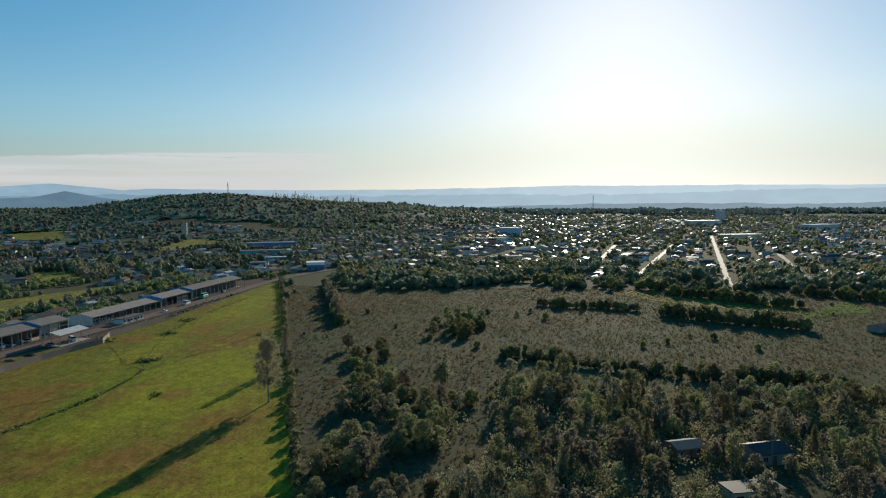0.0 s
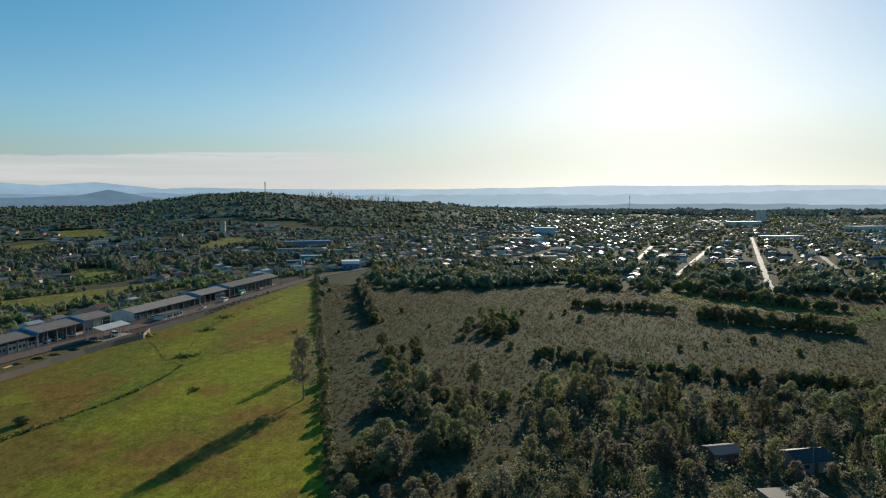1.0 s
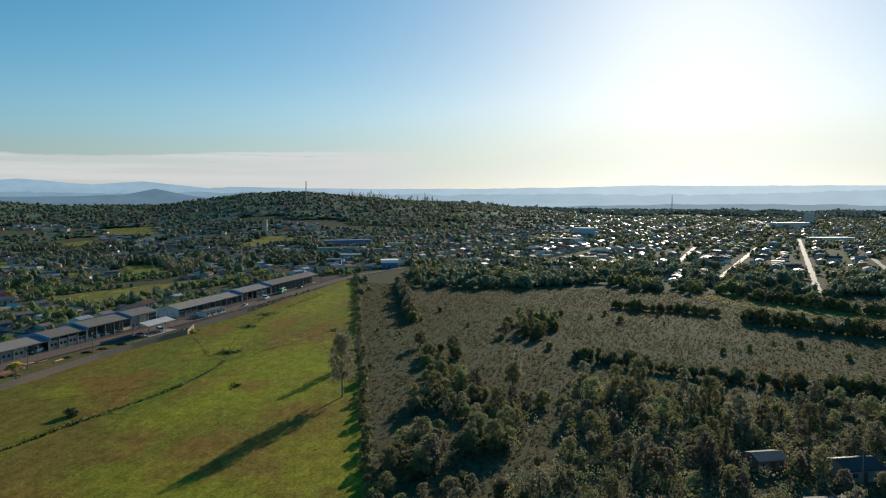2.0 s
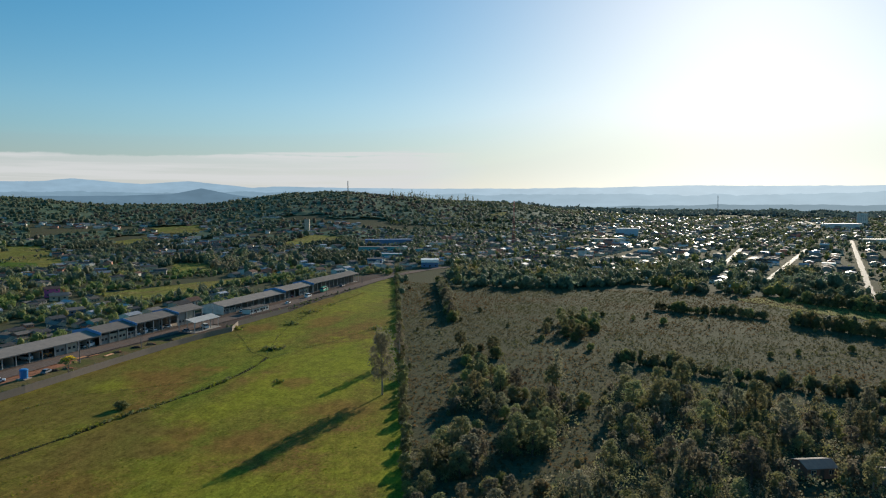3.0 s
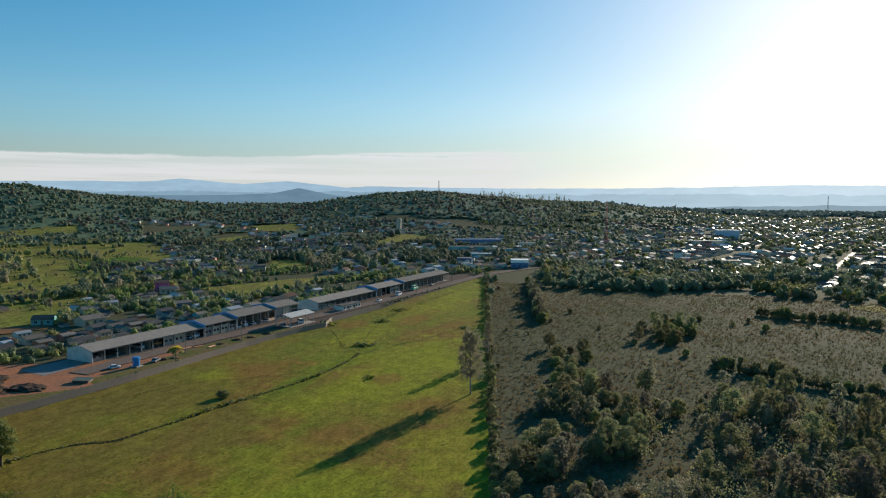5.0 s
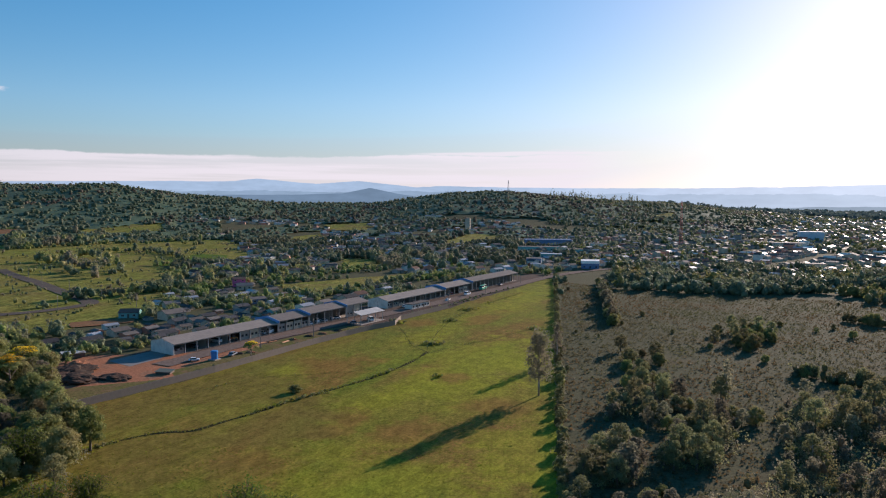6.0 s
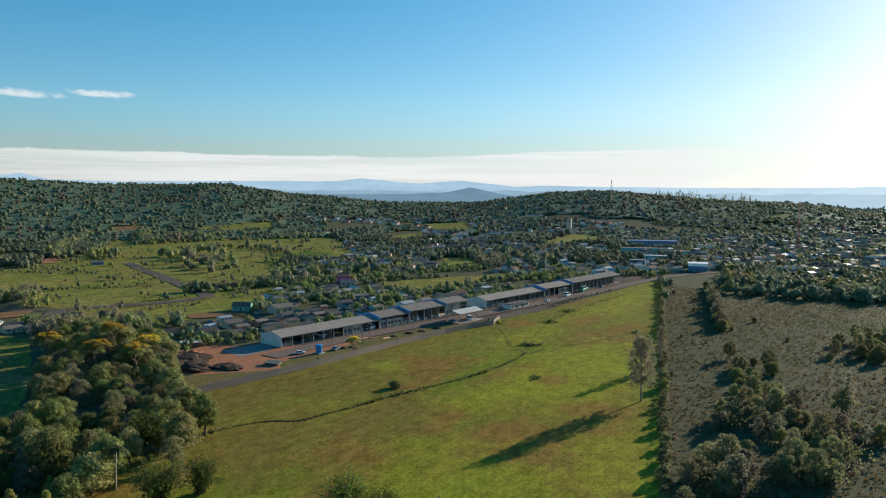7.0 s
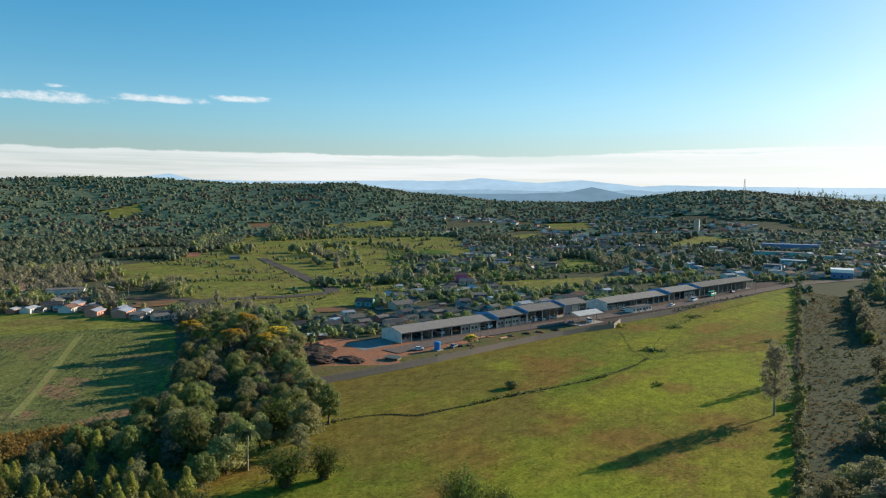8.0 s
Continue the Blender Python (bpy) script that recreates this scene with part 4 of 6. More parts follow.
def plant_mass(name, spots, quads, size, height, mats, label, category, seed, hug=0.32, solid=0.0, zones=None):
    """Many small crowns in one mesh; spots are x, y, radius."""
    rng = np.random.default_rng(seed)
    sp = np.array(spots, dtype=float)
    gz = np.array([ground_z(x, y) for x, y, _ in spots])
    idx = np.repeat(np.arange(len(sp)), quads)
    n = len(idx)
    d = rng.normal(size=(n, 3))
    d /= np.linalg.norm(d, axis=1, keepdims=True)
    d[:, 2] = np.abs(d[:, 2]) * 0.9 + np.where(rng.random(n) < 0.25, -0.5, 0.05)
    r = sp[idx, 2]
    tall_by = rng.uniform(0.75, 1.35, len(sp)) * height
    tallness = tall_by[idx]
    k = rng.integers(0, 6, n)  # each crown is a cluster of lobes
    off = rng.normal(size=(len(sp), 6, 3)) * np.array([0.34, 0.34, 0.22])
    off[:, 0] = 0
    lobe_r = rng.uniform(0.42, 0.70, (len(sp), 6))
    o, lr = off[idx, k], lobe_r[idx, k]
    lump = rng.uniform(0.75, 1.08, n) * lr
    c = np.empty((n, 3))
    c[:, 0] = sp[idx, 0] + (o[:, 0] + d[:, 0] * lump) * r
    c[:, 1] = sp[idx, 1] + (o[:, 1] + d[:, 1] * lump) * r
    c[:, 2] = gz[idx] + r * tallness * (0.60 + o[:, 2] + 0.85 * d[:, 2] * lump)
    low_down = c[:, 2] < gz[idx] + 0.1
    c[low_down, 2] = gz[idx][low_down] + rng.uniform(0.05, 0.5, low_down.sum()) * r[low_down]
    pick = rng.integers(0, len(mats), len(sp))
    if zones:  # kinds keep together in stands
        pick = np.array([int(len(mats) * min(0.999, max(0.0, 0.5 + 1.1 * noise.noise(Vector((x * zones, y * zones, seed))) + rng.normal() * 0.12))) for x, y, _ in spots])
    inner = inner_index = None
    if solid:
        m = 3 if quads >= 40 else 1
        cc = np.stack([sp[:, None, 0] + off[:, :m, 0] * sp[:, None, 2], sp[:, None, 1] + off[:, :m, 1] * sp[:, None, 2],
                       gz[:, None] + sp[:, None, 2] * tall_by[:, None] * (0.52 + off[:, :m, 2])], axis=2).reshape(-1, 3)
        cr = (lobe_r[:, :m] * sp[:, None, 2] * solid * (1.0 if m > 1 else 1.35)).reshape(-1)
        inner = hearts(rng, cc, np.stack([cr, cr, cr * np.repeat(tall_by, m) * 0.85], axis=1))
        inner_index = np.repeat(np.repeat(pick, m), len(ICO_F))
    me = quad_mesh(name, c, d + rng.normal(size=(n, 3)) * hug, size * r * rng.uniform(0.6, 1.3, n), rng, mats, pick[idx], inner=inner, inner_index=inner_index)
    return stuff(name, me, label, category)


OPEN = [(-487, 224), (-617, 350), (-703, 452), (-854, 588), (-930, 640), (-1010, 670), (-985, 745), (-915, 770), (-890, 913), (-648, 790), (-454, 593), (-435, 530), (-459, 476), (-336, 356), (-277, 268), (-279, 217),
        (-320, 194), (-341, 219), (-378, 215), (-444, 245)]
TOMBS = [(52, 512), (100, 500), (104, 528), (60, 545)]
PITCH_SIDE = [(-400, 178), (-372, 212), (-330, 194), (-316, 172), (-345, 160)]
SOIL_SIDE = [(-296, 240), (-272, 265), (-248, 242), (-262, 218)]
HALL_SIDE = [(-126, 548), (-92, 470), (-80, 475), (-88, 630), (-128, 630)]
BLOCKED = [HALL_SIDE, PITCH_SIDE, SOIL_SIDE, TOMBS, OPEN, MEADOW, YARD, CROP, PAST_L, SCRUB, GROVE, WOOD] + [p for p, _ in FIELDS]
ROAD_LINES = [l for l, *_ in ROADS] + STREETS


def near_line(x, y, lines, w):
    p = Vector((x, y))
    for line in lines:
        for a, b in zip(line, line[1:]):
            a, b = Vector(a), Vector(b)
            ab = b - a
            f = max(0, min(1, (p - a).dot(ab) / ab.length_squared))
            if (a + ab * f - p).length < w:
                return True
    return False


HOUSE_SPOTS = []  # x, y, radius kept clear of trees


def free(x, y, r=0.0):
    if any(inside(q, x, y) for q in BLOCKED) or near_line(x, y, ROAD_LINES, 5 + r):
        return False
    return all((x - u) ** 2 + (y - v) ** 2 > (w + r) ** 2 for u, v, w in HOUSE_SPOTS)

# ---- the long sheds ----
SHED_A = Vector((-194.7, 204.2))
SHED_U = Vector((51.2, 289.9)).normalized()
SHED_TURN = math.degrees(math.atan2(SHED_U.y, SHED_U.x))  # local x runs along the sheds, local y to their back
DEEP = 14.0


def shed_pose(u, v=0.0, z=0.0):
    p = SHED_A + SHED_U * u + Vector((-SHED_U.y, SHED_U.x)) * v
    return pose(p.x, p.y, z, 0, 0, SHED_TURN)


def gable_roof(x0, x1, y0, y1, eave, ridge, over=0.6, thick=0.14):
    bm = bmesh.new()
    ym = (y0 + y1) / 2
    sl = (ridge - eave) / (ym - y0)
    prof = [(y0 - over, eave - sl * over), (ym, ridge), (y1 + over, eave - sl * over)]
    for (ya, za), (yb, zb) in zip(prof, prof[1:]):
        vs = []
        for x in (x0 - over * 0.5, x1 + over * 0.5):
            vs += [bm.verts.new((x, ya, za)), bm.verts.new((x, yb, zb)), bm.verts.new((x, yb, zb + thick)), bm.verts.new((x, ya, za + thick))]
        for f in ((0, 1, 2, 3), (7, 6, 5, 4), (3, 2, 6, 7), (1, 0, 4, 5), (0, 3, 7, 4), (2, 1, 5, 6)):
            bm.faces.new([vs[i] for i in f])
    bmesh.ops.recalc_face_normals(bm, faces=bm.faces)
    return bm


def gable_wall(x0, x1, y0, y1, eave, ridge, z0=0.0):
    """A thick end wall that rises to the roof's ridge."""
    bm = bmesh.new()
    ym = (y0 + y1) / 2
    prof = [(y0, z0), (y1, z0), (y1, eave), (ym, ridge), (y0, eave)]
    a = [bm.verts.new((x0, y, z)) for y, z in prof]
    b = [bm.verts.new((x1, y, z)) for y, z in prof]
    bm.faces.new(a[::-1])
    bm.faces.new(b)
    for i in range(5):
        bm.faces.new((a[i], a[(i + 1) % 5], b[(i + 1) % 5], b[i]))
    bmesh.ops.recalc_face_normals(bm, faces=bm.faces)
    return bm


def shed(u0, u1, lift, closed, first, label):
    ln = u1 - u0
    eave, ridge = 4.3 + lift, 5.9 + lift
    ob = thing("shed", label, "shed", "long row of sheds", shed_pose(u0, 0, 0.06))
    part("roof", gable_roof(0, ln, 0, DEEP, eave, ridge), M_SHEDROOF, ob, "grey corrugated sheet roof")
    part("back_wall", boxed(0, ln, DEEP - 0.2, DEEP, 0, eave - 0.1), W_GREY, ob)
    part("end_wall", gable_wall(0.05, 0.3, 0.0, DEEP, eave, ridge - 0.05, 0.0 if first else eave - 1.6), W_WHITE, ob, "white end wall")
    if not first:
        part("gable_fascia", gable_wall(-0.55, -0.33, -0.8, DEEP + 0.6, eave + 0.2, ridge + 0.3, eave - 1.0), M_BLUEPAINT, ob, "blue painted gable fascia")
    part("end_wall", gable_wall(ln - 0.3, ln - 0.05, DEEP * 0.45, DEEP, eave, ridge - 0.6, 0.0), W_GREY, ob)
    part("eaves_beam", boxed(0, ln, 0.02, 0.24, eave - 0.55, eave - 0.22), M_STEEL, ob)
    part("floor", boxed(0, ln, 0.3, DEEP - 0.2, 0.0, 0.05), M_FLOOR, ob, "dusty concrete floor")
    n = max(1, round(ln / 5.6))
    bay = ln / n
    post = boxed(-0.16, 0.16, -0.16, 0.16, 0, eave - 0.5, 0.03)
    me = None
    for i in range(n + 1):
        if me is None:
            p = part("post", post, M_POST, ob)
            me = p.data
        else:
            p = new("post", me)
            p.parent = ob
        p.location = (min(max(i * bay, 0.2), ln - 0.2), 0.2, 0)
    win = None
    for i in range(n):
        if i in closed:
            part("infill_wall", boxed(i * bay + 0.18, (i + 1) * bay - 0.18, 0.6, 0.8, 0, closed[i] * (eave - 0.6)), W_CREAM if i % 3 else W_GREY, ob, "cream rendered infill wall")
            for k in range(2):
                if win is None:
                    w = part("window", boxed(-0.6, 0.6, -0.04, 0.06, -0.5, 0.5, 0.02), M_GLASS, ob)
                    win = w.data
                else:
                    w = new("window", win)
                    w.parent = ob
                w.location = (i * bay + bay * (0.3 + 0.4 * k), 0.58, 1.9)
        elif i % 2:
            part("partition", boxed(i * bay - 0.08, i * bay + 0.08, 1.5, DEEP - 0.25, 0.05, eave - 0.8), W_GREY, ob)
    return ob


shed(0, 54.6, 0.0, {0: 0.55, 6: 1.0, 7: 1.0}, True, "long open-fronted shed with a white end wall and grey roof")
shed(54.8, 74.4, 0.9, {0: 0.8, 1: 0.8, 2: 0.8, 3: 0.6}, False, "open shed with blue gable fascia and low cream walls")
shed(74.6, 101.2, 1.6, {}, False, "open-fronted shed with blue gable fascia and parked cars")
shed(101.4, 119.0, 2.1, {0: 1.0, 1: 1.0}, False, "short shed with blue gable fascia at the row's end")
shed(135.6, 194.6, 0.0, {0: 0.8, 1: 0.7, 2: 0.6}, True, "long open shed with grey roof in the farther row")
shed(194.8, 228.0, 0.9, {3: 0.8, 4: 0.8}, False, "open shed with blue fascia in the farther row")
shed(228.2, 294.4, 1.6, {}, False, "long dark open shed at the far end of the row")


def vehicle(kind, name, body, label, length=4.3, width=1.75, height=1.45, bonnet=1.1, boot=0.6, category="car"):
    ob = thing(name, label, category)
    bm = bmesh.new()
    box(bm, -length / 2, length / 2, -width / 2, width / 2, 0.3, height * 0.62, 0.10)
    part("body", bm, body, ob)
    bm = bmesh.new()
    r = bmesh.ops.create_cube(bm, size=1.0)
    for v in r["verts"]:
        top = v.co.z > 0
        x0, x1 = -length / 2 + boot, length / 2 - bonnet
        k = 0.30 if top else 0.0
        v.co.x = x0 + k if v.co.x < 0 else x1 - k * 1.5
        v.co.y *= width * (0.82 if top else 0.94)
        v.co.z = height - 0.06 if top else height * 0.60
    part("glazing", bm, M_GLASS, ob, "dark glass")
    part("roof", boxed(-length / 2 + boot + 0.3, length / 2 - bonnet - 0.45, -width * 0.41, width * 0.41, height - 0.07, height, 0.03), body, ob)
    wheel = None
    for sx in (-1, 1):
        for sy in (-1, 1):
            if wheel is None:
                b = bmesh.new()
                bmesh.ops.create_cone(b, cap_ends=True, segments=14, radius1=0.33, radius2=0.33, depth=0.22, matrix=pose(0, 0, 0, 90))
                w = part("wheel", b, M_TYRE, ob)
                b = bmesh.new()
                bmesh.ops.create_cone(b, cap_ends=True, segments=10, radius1=0.19, radius2=0.19, depth=0.25, matrix=pose(0, 0, 0, 90))
                rim = part("rim", b, M_STEEL, w)
                wheel, disc = w.data, rim.data
            else:
                w = new("wheel", wheel)
                w.parent = ob
                new("rim", disc).parent = w
            w.location = (sx * length * 0.31, sy * (width / 2 - 0.1), 0.33)
    PROTO[kind] = (ob, False)


vehicle("car_w", "car", M_CARW, "small white car parked by the sheds")
vehicle("car_g", "car", M_CARG, "small dark grey car parked by the sheds")
vehicle("car_r", "car", M_CARR, "small red car parked by the sheds")
vehicle("van_w", "van", M_CARW, "white van parked in the yard", 5.6, 2.0, 2.4, 0.7, 0.1, "van")
vehicle("bus_g", "bus", M_GREENBUS, "green and white bus parked beside the far shed", 9.5, 2.5, 3.0, 0.2, 0.2, "bus")


def park(kind, u, v, turn=90.0, z=0.11):
    m = shed_pose(u, v)
    place(kind, m.translation.x, m.translation.y, 1.0, SHED_TURN + turn, z=z)


for k, u, v, a in [("car_w", 44, 3.0, 80), ("car_w", 48.5, 4.0, 95), ("van_w", 51, 4.0, 90), ("van_w", 53, 5.0, 90), ("car_w", 77, 3, 90), ("van_w", 82, 4, 90), ("car_w", 87.5, 3, 92),
                   ("car_g", 92, 3, 90), ("car_w", 97, 2.5, 15), ("car_w", 146, -4, 20), ("car_w", 143, 3, 90), ("car_g", 150, 4, 90), ("bus_g", 236, -3.5, 10), ("van_w", 207, -8.5, 5),
                   ("car_w", 180, -11, 10), ("car_g", 70, 5, 90), ("car_r", 205, 3, 90), ("car_g", 262, -3.0, 4), ("car_g", 14, 6, 90), ("van_w", 25, 6, 90)]:
    park(k, u, v, a)


def digger(x, y, turn):
    ob = thing("digger", "orange wheeled digger parked inside the shed", "digger", m=pose(x, y, 0.11, 0, 0, turn))
    bm = box(bmesh.new(), -1.8, 1.2, -0.9, 0.9, 0.7, 1.7, 0.1)
    part("body", bm, M_ORANGE, ob)
    part("cab", box(bmesh.new(), -0.8, 0.6, -0.7, 0.7, 1.7, 2.9, 0.1), M_GLASS, ob)
    bm = bmesh.new()
    tube(bm, [(1.0, 0, 1.4), (2.6, 0, 3.0), (3.8, 0, 2.2), (3.6, 0, 0.8)], [0.22, 0.18, 0.16, 0.14], 6)
    part("arm", bm, M_ORANGE, ob)
    part("bucket", box(bmesh.new(), 3.2, 4.0, -0.5, 0.5, 0.2, 0.9, 0.1), M_STEEL, ob)
    for sx in (-1.1, 0.7):
        for sy in (-0.85, 0.85):
            b = bmesh.new()
            bmesh.ops.create_cone(b, cap_ends=True, segments=14, radius1=0.65, radius2=0.65, depth=0.4, matrix=pose(sx, sy, 0.65, 90))
            part("wheel", b, M_TYRE, ob)


p = shed_pose(31, 2.5).translation
digger(p.x, p.y, SHED_TURN + 160)


# ---- yard things ----
def pavilion():
    ob = thing("pavilion", "open pavilion with white gable roof on slim posts", "pavilion", m=pose(-163.5, 298.5, 0.06, 0, 0, SHED_TURN))
    part("roof", gable_roof(-9, 9, -4.5, 4.5, 4.7, 5.9, 0.5, 0.12), M_PALEROOF, ob)
    part("floor", boxed(-9.5, 9.5, -5.4, 4.8, 0, 0.12), M_FLOOR, ob, "pale concrete slab")
    me = None
    for i in range(4):
        for y in (-4.2, 4.2):
            if me is None:
                q = part("post", boxed(-0.12, 0.12, -0.12, 0.12, 0.12, 4.8, 0.02), M_POST, ob)
                me = q.data
            else:
                q = new("post", me)
                q.parent = ob
            q.location = (-8.5 + i * 5.66, y, 0)


pavilion()
place("car_w", -181.0, 200.0, 0.9, 40, z=0.15)
place("car_g", -174.0, 213.0, 1.0, 100, z=0.15)
place("car_g", -165.5, 290.5, 1.0, SHED_TURN + 70, z=0.18)
place("van_w", -162.0, 301.0, 0.9, SHED_TURN + 60, z=0.18)


def flat_house(name, x, y, turn, w, d, h, wall, roof, label, category="building", doors=1, windows=4, over=0.3, storeys=1, z=0.0, parapet=0.0):
    ob = thing(name, label, category, m=pose(x, y, z, 0, 0, turn))
    part("wall", boxed(-w / 2, w / 2, -d / 2, d / 2, -0.1, h), wall, ob)
    part("roof", boxed(-w / 2 - over, w / 2 + over, -d / 2 - over, d / 2 + over, h, h + 0.18 + parapet, 0.04), roof, ob)
    win = None
    for s in range(storeys):
        for i in range(windows):
            if win is None:
                q = part("window", boxed(-0.7, 0.7, -0.05, 0.05, -0.5, 0.5), M_GLASS, ob)
                win = q.data
            else:
                q = new("window", win)
                q.parent = ob
            q.location = (-w / 2 + w * (i + 0.5) / windows, -d / 2 - 0.02, 1.6 + s * 2.9)
    for i in range(doors):
        part("door", boxed(-w / 2 + w * (i + 0.97) / (doors + 1) - 0.45, -w / 2 + w * (i + 0.97) / (doors + 1) + 0.45, -d / 2 - 0.06, -d / 2 + 0.04, 0, 2.05), M_WOOD, ob)
    HOUSE_SPOTS.append((x, y, max(w, d) * 0.55))
    return ob


flat_house("office", -158.5, 349, SHED_TURN, 17, 5.0, 2.7, W_WHITE, M_FIBRE, "low white office building with a flat roof", "building", 2, 6, 0.3, parapet=0.15)


def tank():
    ob = thing("water_tank", "bright blue water tank standing on a concrete pad", "tank", m=pose(-175.5, 204.5, 0.10))
    b = bmesh.new()
    bmesh.ops.create_cone(b, cap_ends=True, segments=24, radius1=1.2, radius2=1.35, depth=2.9, matrix=pose(0, 0, 1.8))
    part("barrel", b, M_TANK, ob, smooth=False)
    b = bmesh.new()
    bmesh.ops.create_cone(b, cap_ends=True, segments=24, radius1=1.45, radius2=0.85, depth=0.3, matrix=pose(0, 0, 3.4))
    part("lid", b, M_TANK, ob)
    part("pad", boxed(-1.7, 1.7, -1.7, 1.7, 0, 0.36, 0.04), M_FLOOR, ob, "concrete pad")


tank()


def low_roof_shack(x, y, w, d, turn, label, roof=M_TIN, tall=1.9):
    ob = thing("shack", label, "shack", m=pose(x, y, 0.08, 0, 0, turn))
    bm = bmesh.new()
    box(bm, -w / 2, w / 2, -d / 2, d / 2, 0, tall)
    part("wall", bm, M_WOOD, ob)
    bm = bmesh.new()
    box(bm, -w / 2 - 0.3, w / 2 + 0.3, -d / 2 - 0.3, d / 2 + 0.3, tall + 0.02, tall + 0.14, m=pose(0, 0, 0, 3, 2, 0))
    part("roof", bm, roof, ob)


low_roof_shack(-177.5, 182, 5.0, 3.6, 20, "low shack with a grey-green tin roof in the dirt yard", M_GREENROOF, 0.9)
low_roof_shack(-227, 187, 7.5, 4.0, 60, "low shed with a white tin roof beside the grove", M_WHITEROOF)


def heap(name, x, y, rx, ry, h, mat, label, seed):
    bm = bmesh.new()
    bmesh.ops.create_icosphere(bm, subdivisions=4, radius=1.0)
    for v in bm.verts:
        c = v.co.copy()
        k = 1 + 0.35 * noise.noise(c * 2.2 + Vector((seed, 0, 0))) + 0.16 * noise.noise(c * 7 + Vector((0, seed, 0)))
        v.co = Vector((c.x * rx * k, c.y * ry * k, max(-0.1, c.z * h * k)))
    ob = tagged(obj(name, bm, mat), label, "heap")
    ob.location = (x, y, 0.05)
    return ob


heap("rubble_mound", -207, 166, 8, 12, 2.6, M_RUBBLE, "dark heap of rubble and waste in the yard", 1.0)
heap("rubble_mound", -197, 163, 8, 6, 2.0, M_RUBBLE, "dark heap of rubble and waste in the yard", 5.0)
heap("rubble_mound", -188, 170, 6, 4, 1.2, M_RUBBLE, "low dark heap of rubble and waste in the yard", 7.0)
for k, (x, y) in enumerate([(-170, 247), (-168, 256), (-165.5, 263), (-173.5, 216), (-171, 220), (-163, 272)]):
    heap("debris_pile", x, y, 1.6 + 0.3 * (k % 3), 1.1, 0.7, M_RUBBLE if k % 2 else M_DIRT, "small pile of rubble and soil on the verge", 11.0 + k)
heap("soil_mound", -214, 178, 5, 4, 1.5, M_DIRT, "heap of red soil in the yard", 9.0)
sheet("foundation_slab", [(-210, 187.5), (-196, 184.5), (-195.5, 199), (-198.5, 204.5), (-208, 207)], M_SLAB, 0.14, "grey concrete slab at the end of the shed", "slab", 0.1)


def pipe_stack(x, y, turn, n=5):
    ob = thing("pipe_stack", "stack of orange plastic pipes lying by the wall", "pipes", m=pose(x, y, 0.1, 0, 0, turn))
    for k in range(n):
        r = 0.14
        part("pipe", tube(bmesh.new(), [(-2.2, (k - n / 2) * 0.3, r), (2.2, (k - n / 2) * 0.3, r)], [r, r], 8), M_ORANGE, ob)


pipe_stack(-178.0, 236, SHED_TURN)
pipe_stack(-170.5, 242, SHED_TURN + 8, 4)
pipe_stack(-175.5, 240, SHED_TURN - 5, 3)


# the boundary wall of precast panels between posts
def boundary_wall():
    ob = tagged(new("boundary_wall"), "grey precast concrete wall between meadow and yard", "wall", kind="structure")
    panel = post = None
    pts = [Vector(p) for p in WALL_LINE]
    for a, b in zip(pts, pts[1:]):
        d = b - a
        n = max(1, round(d.length / 3.0))
        turn = math.degrees(math.atan2(d.y, d.x))
        for k in range(n):
            q = a + d * ((k + 0.5) / n)
            if q.y > 353:
                continue
            if panel is None:
                o = part("panel", boxed(-1.49, 1.49, -0.06, 0.06, -0.1, 2.35), W_CONC, ob)
                panel = o.data
            else:
                o = new("panel", panel)
                o.parent = ob
            o.matrix_basis = pose(q.x, q.y, random.uniform(-0.03, 0.02), 0, 0, turn) @ Matrix.Diagonal((d.length / n / 3.0, 1, 1, 1))
            q = a + d * (k / n)
            if post is None:
                o = part("post", boxed(-0.09, 0.09, -0.068, 0.068, -0.1, 2.40, 0.01), W_CONC, ob)
                post = o.data
            else:
                o = new("post", post)
                o.parent = ob
            o.matrix_basis = pose(q.x, q.y, 0, 0, 0, turn)


boundary_wall()


def utility_pole(x, y, h=8.5, turn=0.0):
    key = "pole%d" % int(h * 10)
    if key not in PROTO:
        ob = thing("utility_pole", "grey utility pole with a crossarm", "pole", "utility poles")
        part("shaft", tube(bmesh.new(), [(0, 0, -0.3), (0, 0, h)], [0.17, 0.10], 8), M_POLE, ob)
        part("crossarm", boxed(-1.0, 1.0, -0.06, 0.06, h - 0.7, h - 0.56), M_WOOD, ob)
        b = bmesh.new()
        for k in (-0.8, 0, 0.8):
            bmesh.ops.create_cone(b, cap_ends=True, segments=6, radius1=0.06, radius2=0.04, depth=0.2, matrix=pose(k, 0, h - 0.46))
        part("insulators", b, W_WHITE, ob)
        PROTO[key] = (ob, False)
    place(key, x, y, 1.0, turn)


for x, y in [(-190, 149), (-173, 229), (-165, 255), (-163, 311), (-155, 336), (-149, 372), (-143, 420), (-137, 480), (-131, 520), (-346, 222), (-328, 262), (-345, 305), (-392, 322),
             (-440, 340), (-380, 206), (-400, 190), (-300, 288), (-232, 250), (-238, 300), (-222, 345), (-205, 390), (-330, 197), (-480, 360), (72, 150), (90, 145), (-120, 560), (-160, 590)]:
    utility_pole(x, y, 8.5, random.uniform(0, 180))

